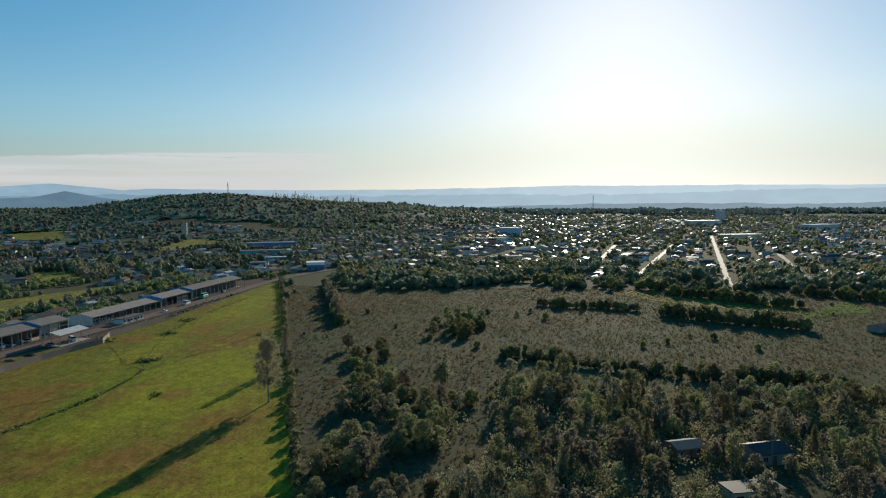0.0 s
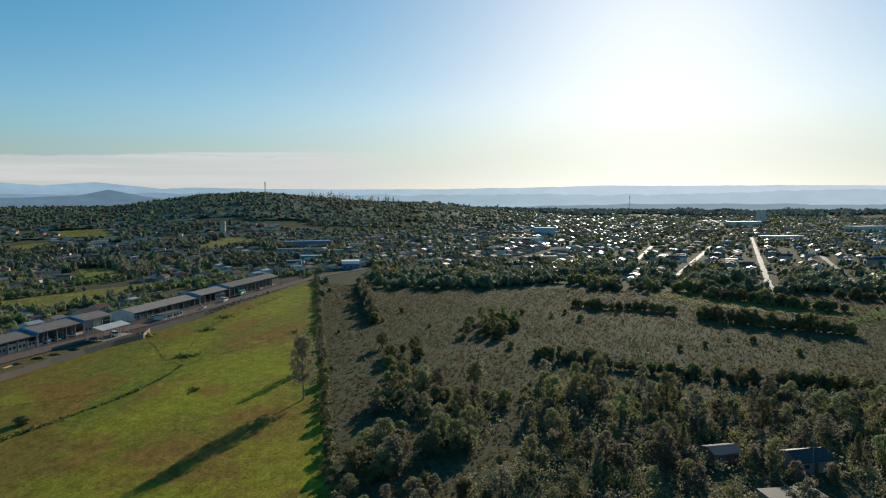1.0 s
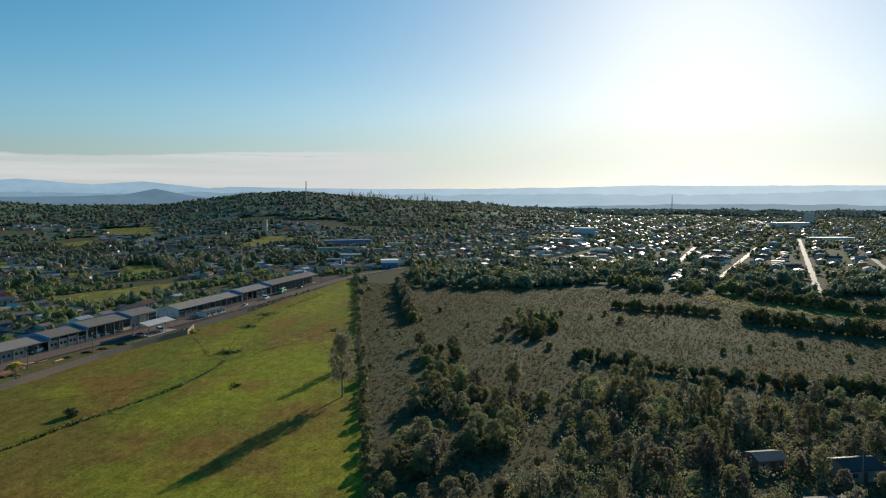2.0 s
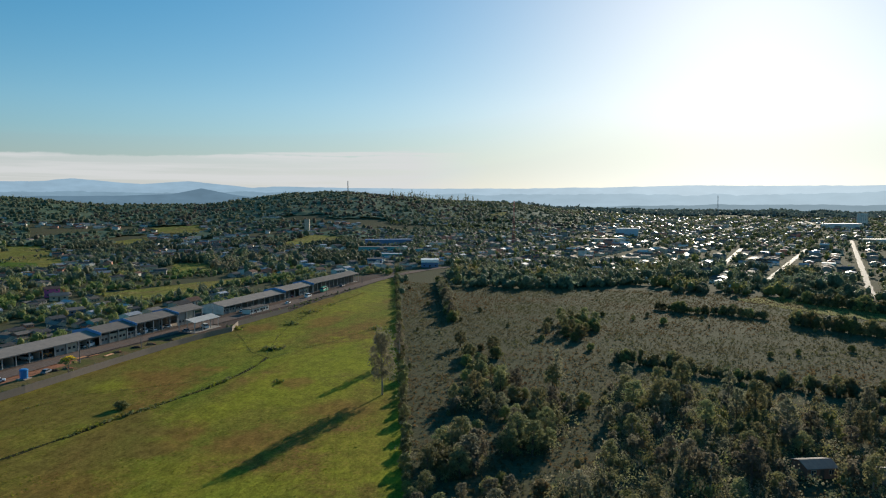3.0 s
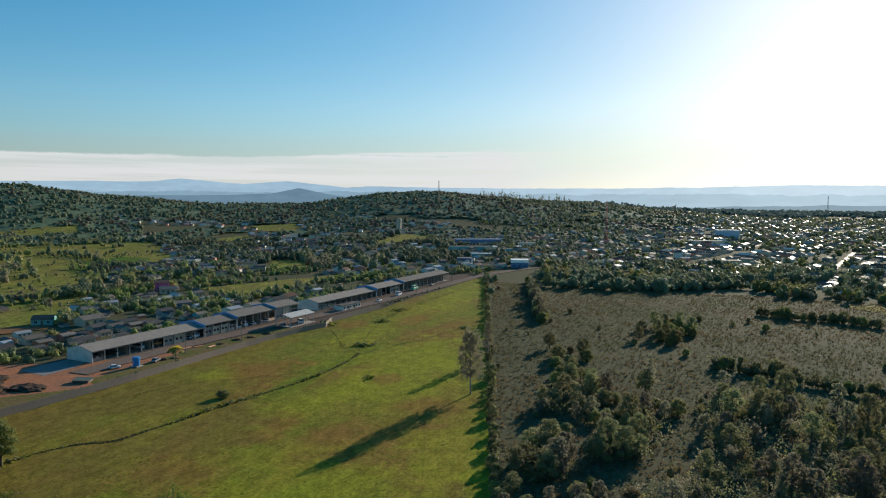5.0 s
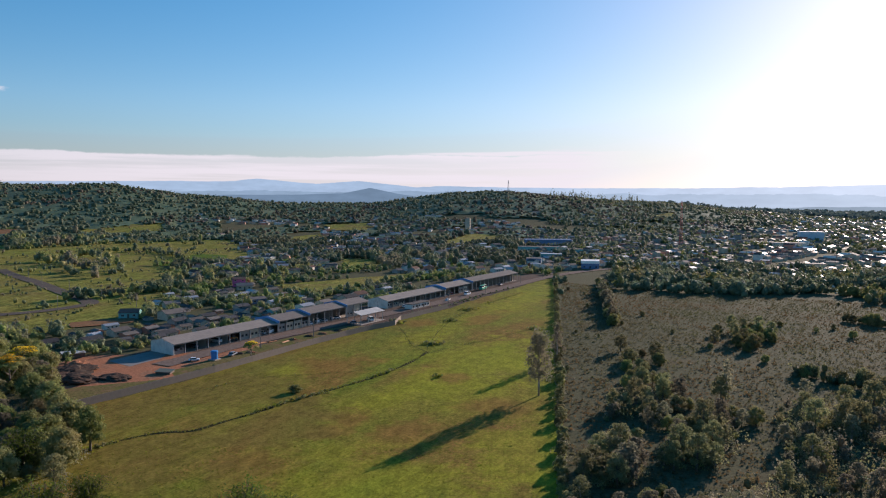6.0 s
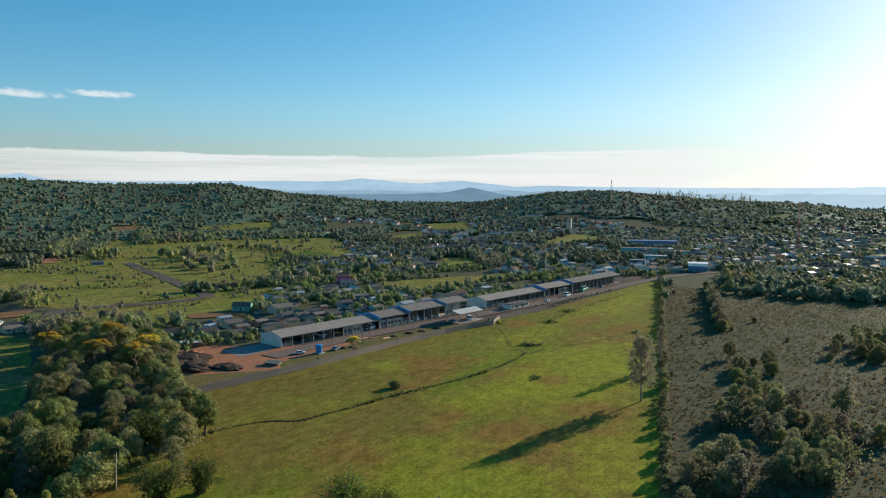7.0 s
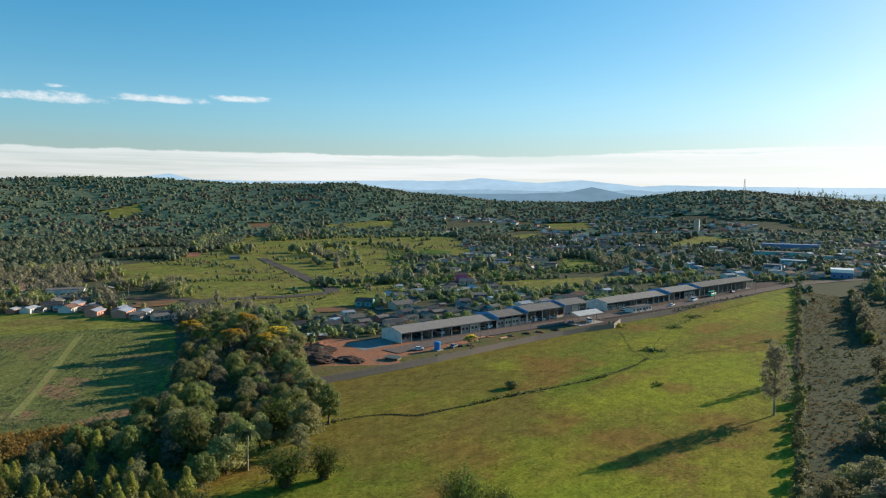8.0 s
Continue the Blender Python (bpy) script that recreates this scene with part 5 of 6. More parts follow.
# ---- houses ----
def window_frame(w, h, t=0.06):
    bm = bmesh.new()
    for x0, x1, z0, z1 in ((-w / 2, w / 2, h / 2 - t, h / 2), (-w / 2, w / 2, -h / 2, t - h / 2), (-w / 2, t - w / 2, t - h / 2, h / 2 - t), (w / 2 - t, w / 2, t - h / 2, h / 2 - t), (-t / 2, t / 2, t - h / 2, h / 2 - t)):
        box(bm, x0, x1, -0.05, 0.05, z0, z1)
    return bm


def house(kind, w, d, h, rise, wall, roof, label, storeys=1, name="house"):
    ob = thing(name, label, "house", "houses of the settlement")
    bm = gable_wall(-w / 2, w / 2, -d / 2, d / 2, h, h + rise, -0.1)
    part("wall", bm, wall, ob)
    part("roof", gable_roof(-w / 2, w / 2, -d / 2, d / 2, h + 0.02, h + rise + 0.02, 0.5, 0.12), roof, ob)
    win = None
    for s in range(storeys):
        for sx, sy in ((-0.28, -1), (0.30, -1), (-0.25, 1), (0.25, 1)):
            if win is None:
                q = part("window", window_frame(1.2, 1.0), M_FRAME, ob)
                pane = part("pane", boxed(-0.54, 0.54, -0.03, 0.03, -0.44, 0.44), M_GLASS, q)
                win, glass = q.data, pane.data
            else:
                q = new("window", win)
                q.parent = ob
                new("pane", glass).parent = q
            q.location = (sx * w, sy * (d / 2 + 0.02), 1.5 + 2.8 * s)
    part("door", boxed(-0.45, 0.45, -d / 2 - 0.06, -d / 2 + 0.04, 0, 2.05), M_WOOD, ob)
    PROTO[kind] = (ob, False)


house("h0", 9, 7, 2.7, 1.2, W_CREAM, M_FIBRE, "small cream house with a grey fibre-cement roof")
house("h1", 8, 6.5, 2.6, 1.1, W_GREY, M_DARKROOF, "weathered grey house with a dark roof")
house("h2", 10, 7, 2.8, 1.5, W_WHITE, M_TILE, "white house with a brown tiled roof")
house("h3", 7, 5.5, 2.5, 0.8, W_BRICK, M_FIBRE, "small bare brick house with a grey sheet roof")
house("h4", 9, 6, 2.6, 0.9, W_WHITE, M_TIN, "white house with a shiny tin roof")
house("h5", 8, 6.5, 2.7, 1.2, W_TEAL, M_FIBRE, "teal painted house with a grey roof")
house("h6", 8, 6.5, 3.4, 0.9, W_SALMON, M_DARKROOF, "tall salmon house with a dark roof")
house("h7", 9, 6, 2.7, 0.9, W_SALMON, M_TIN, "salmon house with a pale tin roof")
house("h8", 11, 7, 2.9, 1.4, W_CREAM, M_DARKROOF, "long cream house with a dark weathered roof")
house("h9", 8.5, 7, 5.2, 1.1, W_PINK, M_TILE, "two-storey magenta house with a brown roof", 2)
house("h10", 9, 6, 2.6, 1.0, W_BLUE, M_FIBRE, "blue painted house with a grey roof")
ALL_H = ["h0", "h1", "h2", "h3", "h4", "h8", "h1", "h0", "h3"]


def settle(kind, x, y, turn, s=1.0):
    place(kind, x, y, s, turn)
    HOUSE_SPOTS.append((x, y, 5.5 * s))


def settle_all(kind, *spots):
    for x, y, a, s in spots:
        settle(kind, x, y, a, s)


settle_all("h4", (-384, 132, 128, 0.9), (-334, 166, 132, 0.95), (-211, 318, 80, 1.0), (-291, 320, 60, 0.8), (-262, 236, 70, 0.7))
settle_all("h0", (-400, 150, 132, 1.0), (-437, 164, 60, 0.9), (-295, 374, 40, 1.1), (-235, 261, 78, 0.8), (-256, 268, 75, 1.2), (-209, 334, 80, 0.9), (-283, 296, 60, 0.9), (-318, 166, 80, 0.8), (-246, 226, 78, 0.9))
settle_all("h7", (-380, 152, 128, 1.1), (-339, 158, 134, 1.15), (-352, 163, 126, 0.9), (-351, 150, 130, 1.0))
settle_all("h6", (-362, 154, 130, 0.95), (-345, 163, 130, 0.85))
settle_all("h1", (-324, 170, 75, 0.9), (-394, 163, 70, 1.0), (-241, 256, 78, 0.9), (-224, 272, 78, 0.8), (-242, 304, 70, 0.9), (-240, 206, 80, 1.0), (-252, 196, 80, 0.9), (-222, 224, 80, 0.7))
settle_all("h8", (-312, 174, 80, 0.8), (-205, 354, 80, 1.0), (-388, 144, 64, 0.9))
settle_all("h3", (-410, 160, 60, 1.0), (-229, 266, 78, 0.9), (-236, 222, 80, 0.9), (-238, 236, 80, 0.9), (-330, 160, 75, 0.9), (-226, 236, 80, 0.8))
settle_all("h2", (-458, 150, 120, 1.0), (-206, 368, 80, 1.0), (-372, 146, 130, 0.9))
settle_all("h5", (-277, 262, 30, 1.15), (-218, 300, 80, 0.8))
settle_all("h9", (-309, 386, 40, 1.0))
settle_all("h10", (-250, 328, 60, 1.0), (-570, 372, 60, 1.0))
VILLAGE = [(-226, 215), (-204, 290), (-196, 344), (-184, 400), (-170, 470), (-200, 470), (-232, 420), (-262, 375), (-301, 393), (-330, 340), (-272, 270), (-262, 215)]


def grow_village(poly, n, gap, kinds, turn, size=(0.8, 1.1)):
    xs, ys = [p[0] for p in poly], [p[1] for p in poly]
    done = 0
    for _ in range(n * 40):
        x, y = random.uniform(min(xs), max(xs)), random.uniform(min(ys), max(ys))
        if done >= n:
            break
        if inside(poly, x, y) and free(x, y, gap):
            settle(random.choice(kinds), x, y, turn + random.choice((0, 90)) + random.uniform(-8, 8), random.uniform(*size))
            done += 1


HUTS = ["h1", "h3", "h0", "h1", "h3", "h4", "h8", "h1", "h0"]
grow_village(VILLAGE, 64, 0.6, HUTS, 78, (0.5, 0.78))
grow_village([(-226, 208), (-206, 300), (-222, 310), (-258, 240), (-262, 212)], 26, 0.2, HUTS, 78, (0.5, 0.72))
grow_village([(-392, 124), (-340, 150), (-300, 160), (-304, 176), (-350, 172), (-396, 150)], 14, -0.8, ["h4", "h3", "h1", "h7", "h1"], 130, (0.5, 0.75))
grow_village([(-250, 500), (-150, 560), (-120, 660), (-190, 720), (-330, 660)], 42, 5, ALL_H + ["h10", "h5", "h4"], 70)
grow_village([(-520, 150), (-430, 130), (-420, 200), (-480, 215)], 8, 6, ALL_H, 60)
grow_village([(-600, 620), (-420, 640), (-300, 780), (-480, 860), (-640, 760)], 34, 8, ALL_H, 40)
grow_village([(-420, 640), (-200, 740), (-160, 860), (-330, 870)], 34, 6, ALL_H + ["h4"], 60)
grow_village([(120, 540), (180, 470), (300, 440), (420, 560), (440, 760), (200, 720)], 40, 4.5, ALL_H + ["h4", "h4", "h2"], 68)

grow_village([(100, 470), (150, 470), (168, 545), (118, 560)], 12, 1.5, ALL_H, 68)

# larger single buildings
flat_house("hall", -112, 612, 12, 15, 14, 4.4, W_BLUE, M_WHITEROOF, "blue and white hall with a bright white roof", "building", 1, 3, 0.3, parapet=2.3)
for nm, x, y, a, w, d, h, wm, rm, lb in [
        ("warehouse", -222, 905, 20, 60, 22, 7, W_BLUE, M_BLUEROOF, "long blue warehouse with a blue roof"), ("school", -205, 800, 14, 52, 12, 4.5, W_TEAL, M_FIBRE, "long teal building with a grey roof"),
        ("workshop", -158, 770, 14, 18, 12, 5, W_TEAL, M_FIBRE, "teal workshop with a grey roof"), ("workshop", -170, 640, 12, 14, 9, 4.5, W_BLUE, M_FIBRE, "blue workshop by the road junction"),
        ("workshop", -168, 705, 12, 22, 10, 4, W_TEAL, M_TIN, "turquoise workshop with a tin roof"), ("store", -150, 868, 16, 22, 14, 6, W_WHITE, M_FIBRE, "white store building with a grey roof"),
        ("warehouse", 111, 1160, 6, 32, 20, 12, W_PALEBLUE, M_WHITEROOF, "tall pale blue warehouse with a white roof edge"), ("warehouse", 68, 980, 6, 40, 16, 6, W_WHITE, M_FIBRE, "low white warehouse with a grey roof"),
        ("store", 64, 680, 8, 26, 12, 5, W_CREAM, M_FIBRE, "long low building with a grey roof"), ("warehouse", 443, 1041, 10, 60, 20, 5, W_WHITE, M_TIN, "long pale warehouse with a bright tin roof"),
        ("warehouse", 560, 1500, 10, 70, 26, 9, W_WHITE, M_TIN, "far pale warehouse with a shining roof"), ("warehouse", 680, 1260, 20, 60, 30, 9, W_WHITE, M_TIN, "pale hall with a shining roof"),
        ("store", -432, 168, 62, 20, 9, 4.2, W_WHITE, M_FIBRE, "long white building with a grey roof by the pitch")]:
    flat_house(nm, x, y, a, w, d, h, wm, rm, lb, windows=6, z=ground_z(x, y))
# far tower block and water tower
flat_house("tower_block", 650, 1635, 12, 16, 14, 30, W_WHITE, M_FIBRE, "tall pale tower block in the town", "building", 0, 4, 0.2, storeys=9)
flat_house("water_tower", -407, 1101, 15, 8, 8, 20, W_CREAM, M_FIBRE, "square cream water tower", "tower", 0, 1, 0.2, z=ground_z(-407, 1101))
# houses by the woodland
flat_house("house", 61, 135, 10, 11, 5, 2.8, W_CREAM, M_DARKROOF, "long low cream house with a dark roof among trees", "house", 1, 4)
place("h3", 56, 160, 1.0, 15)
place("h1", 73, 156, 1.1, 15)
place("h1", 193, 307, 0.9, 30)


def mast(x, y, h, mat, label, w=1.6):
    z = ground_z(x, y)
    ob = thing("lattice_mast", label, "mast", m=pose(x, y, z))
    legs = [(-1, -1), (1, -1), (1, 1), (-1, 1)]
    for a, b in legs:
        part("leg", tube(bmesh.new(), [(a * w, b * w, -0.5), (a * w * 0.3, b * w * 0.3, h)], [0.25, 0.18], 5), mat, ob)
    bm = bmesh.new()
    n = int(h / 4)
    for i in range(n):
        f, g = i / n, (i + 1) / n
        for k in range(4):
            (a, b), (c, d) = legs[k], legs[(k + 1) % 4]
            s, t = w * (1 - 0.7 * f), w * (1 - 0.7 * g)
            tube(bm, [(a * s, b * s, h * f), (c * t, d * t, h * g)], [0.1, 0.1], 4)
    part("bracing", bm, mat, ob)
    b = bmesh.new()
    for k in range(3):
        box(b, -0.6, 0.6, -0.15, 0.15, h - 3 - 3 * k, h - 1 - 3 * k, m=pose(math.cos(2.1 * k) * 0.9, math.sin(2.1 * k) * 0.9, 0))
    part("antennas", b, W_WHITE, ob)


mast(-59, 969, 58, M_RED, "tall red and white lattice mast in the settlement", 1.8)
mast(-1850 * math.sin(radians(17.0)), 1850 * math.cos(radians(17.0)), 36, M_STEEL, "grey lattice mast on top of the wooded hill", 2.2)
mast(560, 2600, 70, M_STEEL, "far grey lattice mast beyond the town", 2.6)

# ---- the town beyond, too many houses to count ----
def town_mass(name, spots, label):
    vs, fs, mi = [], [], []
    for x, y, w, d, h, rise, turn, wm, rm in spots:
        c, s = math.cos(turn), math.sin(turn)
        z = ground_z(x, y)
        b = len(vs)
        for px, py, pz in ((-w, -d, -1), (w, -d, -1), (w, d, -1), (-w, d, -1), (-w, -d, h), (w, -d, h), (w, d, h), (-w, d, h), (-w, 0, h + rise), (w, 0, h + rise),
                           (-w * 1.08, -d * 1.12, h - 0.1), (w * 1.08, -d * 1.12, h - 0.1), (w * 1.08, d * 1.12, h - 0.1), (-w * 1.08, d * 1.12, h - 0.1), (-w * 1.08, 0, h + rise + 0.1), (w * 1.08, 0, h + rise + 0.1)):
            vs.append((x + px * c - py * s, y + px * s + py * c, z + pz))
        for f, m in (((0, 1, 5, 4), wm), ((1, 2, 6, 9, 5), wm), ((2, 3, 7, 6), wm), ((3, 0, 4, 8, 7), wm), ((10, 11, 15, 14), rm), ((12, 13, 14, 15), rm)):
            fs.append([b + i for i in f])
            mi.append(m)
    me = bpy.data.meshes.new(name)
    me.from_pydata(vs, [], fs)
    for m in (W_WHITE, W_CREAM, W_GREY, W_SALMON, M_FIBRE, M_DARKROOF, M_TILE, M_TIN, M_WHITEROOF):
        me.materials.append(m)
    me.polygons.foreach_set("material_index", mi)
    me.update()
    return tagged(new(name, me), label, "houses", kind="stuff")


E1, E2 = Vector((0.37, 0.93)).normalized(), Vector((0.93, -0.37)).normalized()
spots = []
for i in range(-60, 110):
    for j in range(0, 130):
        p = Vector((150, 530)) + E2 * (i * 16.5) + E1 * (j * 17.0)
        if i % 5 == 0 or j % 9 == 0:
            continue
        d, az = p.length, math.degrees(math.atan2(p.x, p.y))
        if not (560 < d < 2300 and -15 < az < 37) or random.random() < 0.06 + 0.5 * max(0, (d - 900) / 1600):
            continue
        if az < -4 and d > 1150 or az < 2 and d > 1400:
            continue
        x, y = p.x + random.uniform(-2, 2), p.y + random.uniform(-2, 2)
        if not free(x, y, 4):
            continue
        w, dd = random.uniform(3.4, 5.6), random.uniform(2.8, 4.2)
        spots.append((x, y, w, dd, random.uniform(2.5, 3.2) + (2.8 if random.random() < 0.1 else 0), random.uniform(0.5, 1.4), math.atan2(E2.y, E2.x) + random.choice((0, 1.5708)) + random.uniform(-0.1, 0.1),
                      random.choice((0, 1, 1, 2, 2, 2, 3)), random.choice((4, 4, 4, 4, 4, 5, 5, 5, 6, 6, 6, 6, 7, 7, 5, 8))))
        HOUSE_SPOTS.append((x, y, 4.5)) if d < 1000 else None
town_mass("town_houses", spots, "many small low houses with grey, brown and shiny roofs")
spots = []
for _ in range(1700):
    az, d = random.uniform(-42, -6), random.uniform(560, 1420)
    x, y = d * math.sin(radians(az)), d * math.cos(radians(az))
    if free(x, y, 4.5) and noise.noise(Vector((x * 0.006, y * 0.006, 2.0))) > -0.12:
        HOUSE_SPOTS.append((x, y, 4.5))
        spots.append((x, y, random.uniform(3.5, 6), random.uniform(3, 4.5), random.uniform(2.5, 3.4), random.uniform(0.6, 1.4), random.uniform(0, 3.1), random.choice((0, 0, 1, 2, 3)), random.choice((4, 4, 5, 6, 7))))
town_mass("hillside_houses", spots, "scattered small houses among trees below the hill")

# small white tombs on a lawn at the edge of the town
sheet("lawn", TOMBS, M_PASTURE, 0.06, "yellow-green lawn of the small cemetery", "lawn", 2.0)
bm = bmesh.new()
for _ in range(170):
    x, y = random.uniform(50, 106), random.uniform(498, 548)
    if inside(TOMBS, x, y):
        w, h = random.uniform(0.4, 0.9), random.uniform(0.6, 1.6)
        box(bm, x - w, x + w, y - 0.6, y + 0.6, 0.0, h * 0.6)
        box(bm, x - w * 0.7, x + w * 0.7, y + 0.35, y + 0.6, h * 0.6, h)
tagged(obj("tombs", bm, W_WHITE), "many small white tombs on a lawn", "tombs", kind="stuff")

# ---- masses of trees, scrub and tufts ----
def sector(n, az0, az1, d0, d1, test, rad, rng):
    out = []
    for _ in range(n):
        az, d = rng.uniform(az0, az1), math.sqrt(rng.uniform(d0 * d0, d1 * d1))
        x, y = d * math.sin(radians(az)), d * math.cos(radians(az))
        if test(x, y, d, az):
            out.append((x, y, rng.uniform(*rad)))
    return out


rr = random.Random(7)
clus = lambda x, y, s, k: noise.noise(Vector((x * s, y * s, k)))
sheet("valley_pasture", OPEN, M_PASTURE, 0.025, "wide rolling green pasture with yellowish patches", "pasture", 4.0)
near_sp = sector(6200, -80, -8, 225, 620, lambda x, y, d, a: free(x, y, 1.0) and not near_line(x, y, [WALL_LINE], 7) and clus(x, y, 0.018, 1.0) > (-0.3 if a < -48 else -0.12), (2.2, 4.4), rr)
near_sp = [(x, y, r * (0.62 if math.hypot(x, y) < 335 else 0.74 if x > -1.0 * y else 1.0)) for x, y, r in near_sp]
bare_sp = [q for q in near_sp if q[0] < -1.45 * q[1]]
near_sp = [q for q in near_sp if q[0] >= -1.45 * q[1]]
plant_mass("dry_trees", bare_sp, 100, 0.2, 1.5, [L_BARE, L_BARE, L_BROAD], "greyish half-bare trees behind the houses", "trees", 112, solid=0.6, zones=0.02)
plant_mass("village_trees", near_sp, 120, 0.19, 1.2, [L_MASS, L_BROAD, L_MASS, L_DEEP], "dark green trees thick among houses and fields", "trees", 101, solid=0.82, zones=0.03)
mid_sp = sector(9000, -80, -6, 620, 1020, lambda x, y, d, a: free(x, y, 3.0) and clus(x, y, 0.012, 1.0) > (-0.3 if a < -46 else -0.08), (2.6, 4.6), rr)
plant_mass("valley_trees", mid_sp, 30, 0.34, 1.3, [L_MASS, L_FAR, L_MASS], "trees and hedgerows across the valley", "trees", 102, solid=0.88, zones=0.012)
belt_sp = sector(5000, -12, 37, 425, 640, lambda x, y, d, a: free(x, y, 3.5) and (clus(x, y, 0.02, 4.0) > (-0.02 if d < 520 and a < 14 else -0.12)), (2.6, 5.0), rr)
for _ in range(220):
    x, y = rr.uniform(100, 170), rr.uniform(452, 560)
    if inside([(102, 458), (152, 462), (168, 545), (118, 560)], x, y) and not near_line(x, y, ROAD_LINES, 5) and all((x - u) ** 2 + (y - v) ** 2 > w * w for u, v, w in HOUSE_SPOTS):
        belt_sp.append((x, y, rr.uniform(2.0, 4.2)))
plant_mass("town_edge_trees", belt_sp, 60, 0.28, 1.35, [L_MASS, L_FAR, L_MASS, L_BROAD], "belt of dark trees along the edge of the town", "trees", 103, solid=0.80, zones=0.02)
town_sp = sector(17000, -14, 37, 560, 2300, lambda x, y, d, a: free(x, y, -1.5) and clus(x, y, 0.008, 6.0) > (-0.14 if d < 1200 else -0.22), (2.0, 4.2), rr)
plant_mass("town_trees", town_sp, 9, 0.6, 1.25, [L_MASS, L_DEEP, L_FAR], "garden and street trees between the town's houses", "trees", 104, solid=0.75)
ridge_sp = [(1850 * math.sin(radians(q)), 1850 * math.cos(radians(q)), rr.uniform(2.0, 3.4)) for q in [-13.8 + 7.5 * rr.random() for _ in range(70)]]
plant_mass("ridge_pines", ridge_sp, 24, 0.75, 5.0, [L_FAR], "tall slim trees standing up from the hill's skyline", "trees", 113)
def wooded(x, y, d, a):
    return (not any(inside(q, x, y) for q, _ in FIELDS) and (d > 1380 or a < -40 or clus(x, y, 0.007, 9.0) > -0.05)
            and a < 2.0 + 6 * clus(x, y, 0.005, 3.0) - 4 * max(0, (1800 - d) / 800))


def canopy(d0, d1, az0, az1, dstep, azstep, lift):
    """The closed roof of leaves of the far woods, uneven, with openings where the fields are."""
    rng = np.random.default_rng(120)
    nd, na = int((d1 - d0) / dstep), int((az1 - az0) / azstep)
    vs, fs = [], []
    for i in range(nd + 1):
        for j in range(na + 1):
            d, a = d0 + (i + rng.uniform(-0.35, 0.35)) * dstep, az0 + (j + rng.uniform(-0.35, 0.35)) * azstep
            x, y = d * math.sin(radians(a)), d * math.cos(radians(a))
            vs.append((x, y, ground_z(x, y) + lift + rng.uniform(-1.8, 1.8) + 2.0 * clus(x, y, 0.02, 31.0)))
    for i in range(nd):
        for j in range(na):
            d, a = d0 + (i + 0.5) * dstep, az0 + (j + 0.5) * azstep
            if wooded(d * math.sin(radians(a)), d * math.cos(radians(a)), d, a):
                b = i * (na + 1) + j
                fs.append((b, b + 1, b + na + 2, b + na + 1))
    me = bpy.data.meshes.new("hill_canopy")
    me.from_pydata(vs, [], fs)
    me.materials.append(L_WOOD)
    me.polygons.foreach_set("use_smooth", [True] * len(fs))
    return stuff("hill_canopy", me, "closed leafy canopy of the far woods", "woods")


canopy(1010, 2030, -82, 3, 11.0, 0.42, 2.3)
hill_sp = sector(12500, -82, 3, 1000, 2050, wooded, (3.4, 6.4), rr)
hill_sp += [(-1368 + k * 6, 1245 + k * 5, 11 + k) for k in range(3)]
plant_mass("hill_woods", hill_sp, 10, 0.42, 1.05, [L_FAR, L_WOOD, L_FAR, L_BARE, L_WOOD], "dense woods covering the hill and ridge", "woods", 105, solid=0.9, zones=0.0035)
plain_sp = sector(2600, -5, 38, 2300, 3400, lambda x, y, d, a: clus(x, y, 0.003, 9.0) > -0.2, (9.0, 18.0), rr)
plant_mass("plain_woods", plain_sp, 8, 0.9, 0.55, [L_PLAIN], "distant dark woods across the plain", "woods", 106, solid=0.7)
scrub_sp = []
for _ in range(80000):
    x, y = rr.uniform(-115, 310), rr.uniform(120, 520)
    if (inside(SCRUB, x, y) or inside(WOOD, x, y)) and rr.random() < 0.9 + 0.6 * clus(x, y, 0.03, 2.0):
        scrub_sp.append((x, y, rr.uniform(0.35, 0.8)))
plant_mass("scrub_tufts", scrub_sp, 4, 0.8, 0.55, [L_SCRUB, L_DRYSCRUB, L_SCRUB], "tall dull grass and low scrub", "scrub", 107, zones=0.012)
under_sp = []
for poly, n in ((WOOD, 900), (GROVE, 500), (SPRIGS, 260), *((q, 40) for q in STANDS)):
    for _ in range(n * 3):
        x, y = rr.uniform(min(p[0] for p in poly), max(p[0] for p in poly)), rr.uniform(min(p[1] for p in poly), max(p[1] for p in poly))
        if inside(poly, x, y) and not inside(CLEAR, x, y) and not (56 < x < 78 and 128 < y < 144) and (x - 56) ** 2 + (y - 160) ** 2 > 30 and (x - 73) ** 2 + (y - 156) ** 2 > 36:
            under_sp.append((x, y, rr.uniform(1.2, 2.4)))
HEDGES = [([HEDGE_A, HEDGE_B], 1.4), ([(22, 265), (44, 250), (62, 239), (86, 226), (102, 227), (127, 215)], 2.2), ([(112, 355), (126, 339), (144, 323), (164, 311)], 2.6), ([(53, 394), (70, 382), (86, 381), (103, 367)], 2.2),
          ([(139, 431), (159, 410), (175, 387), (195, 375)], 2.8), ([(216, 431), (251, 393)], 2.4), ([(-84, 500), (-63, 401), (-50, 335)], 2.4)]
for line, r in HEDGES:
    for (x0, y0), (x1, y1) in zip(line, line[1:]):
        n = int(math.hypot(x1 - x0, y1 - y0) / (r * 0.7))
        for k in range(n):
            f = (k + rr.random()) / n
            under_sp.append((x0 + (x1 - x0) * f + rr.gauss(0, 0.6), y0 + (y1 - y0) * f + rr.gauss(0, 0.6), r * rr.uniform(0.6, 1.15)))
hedge_sp = []
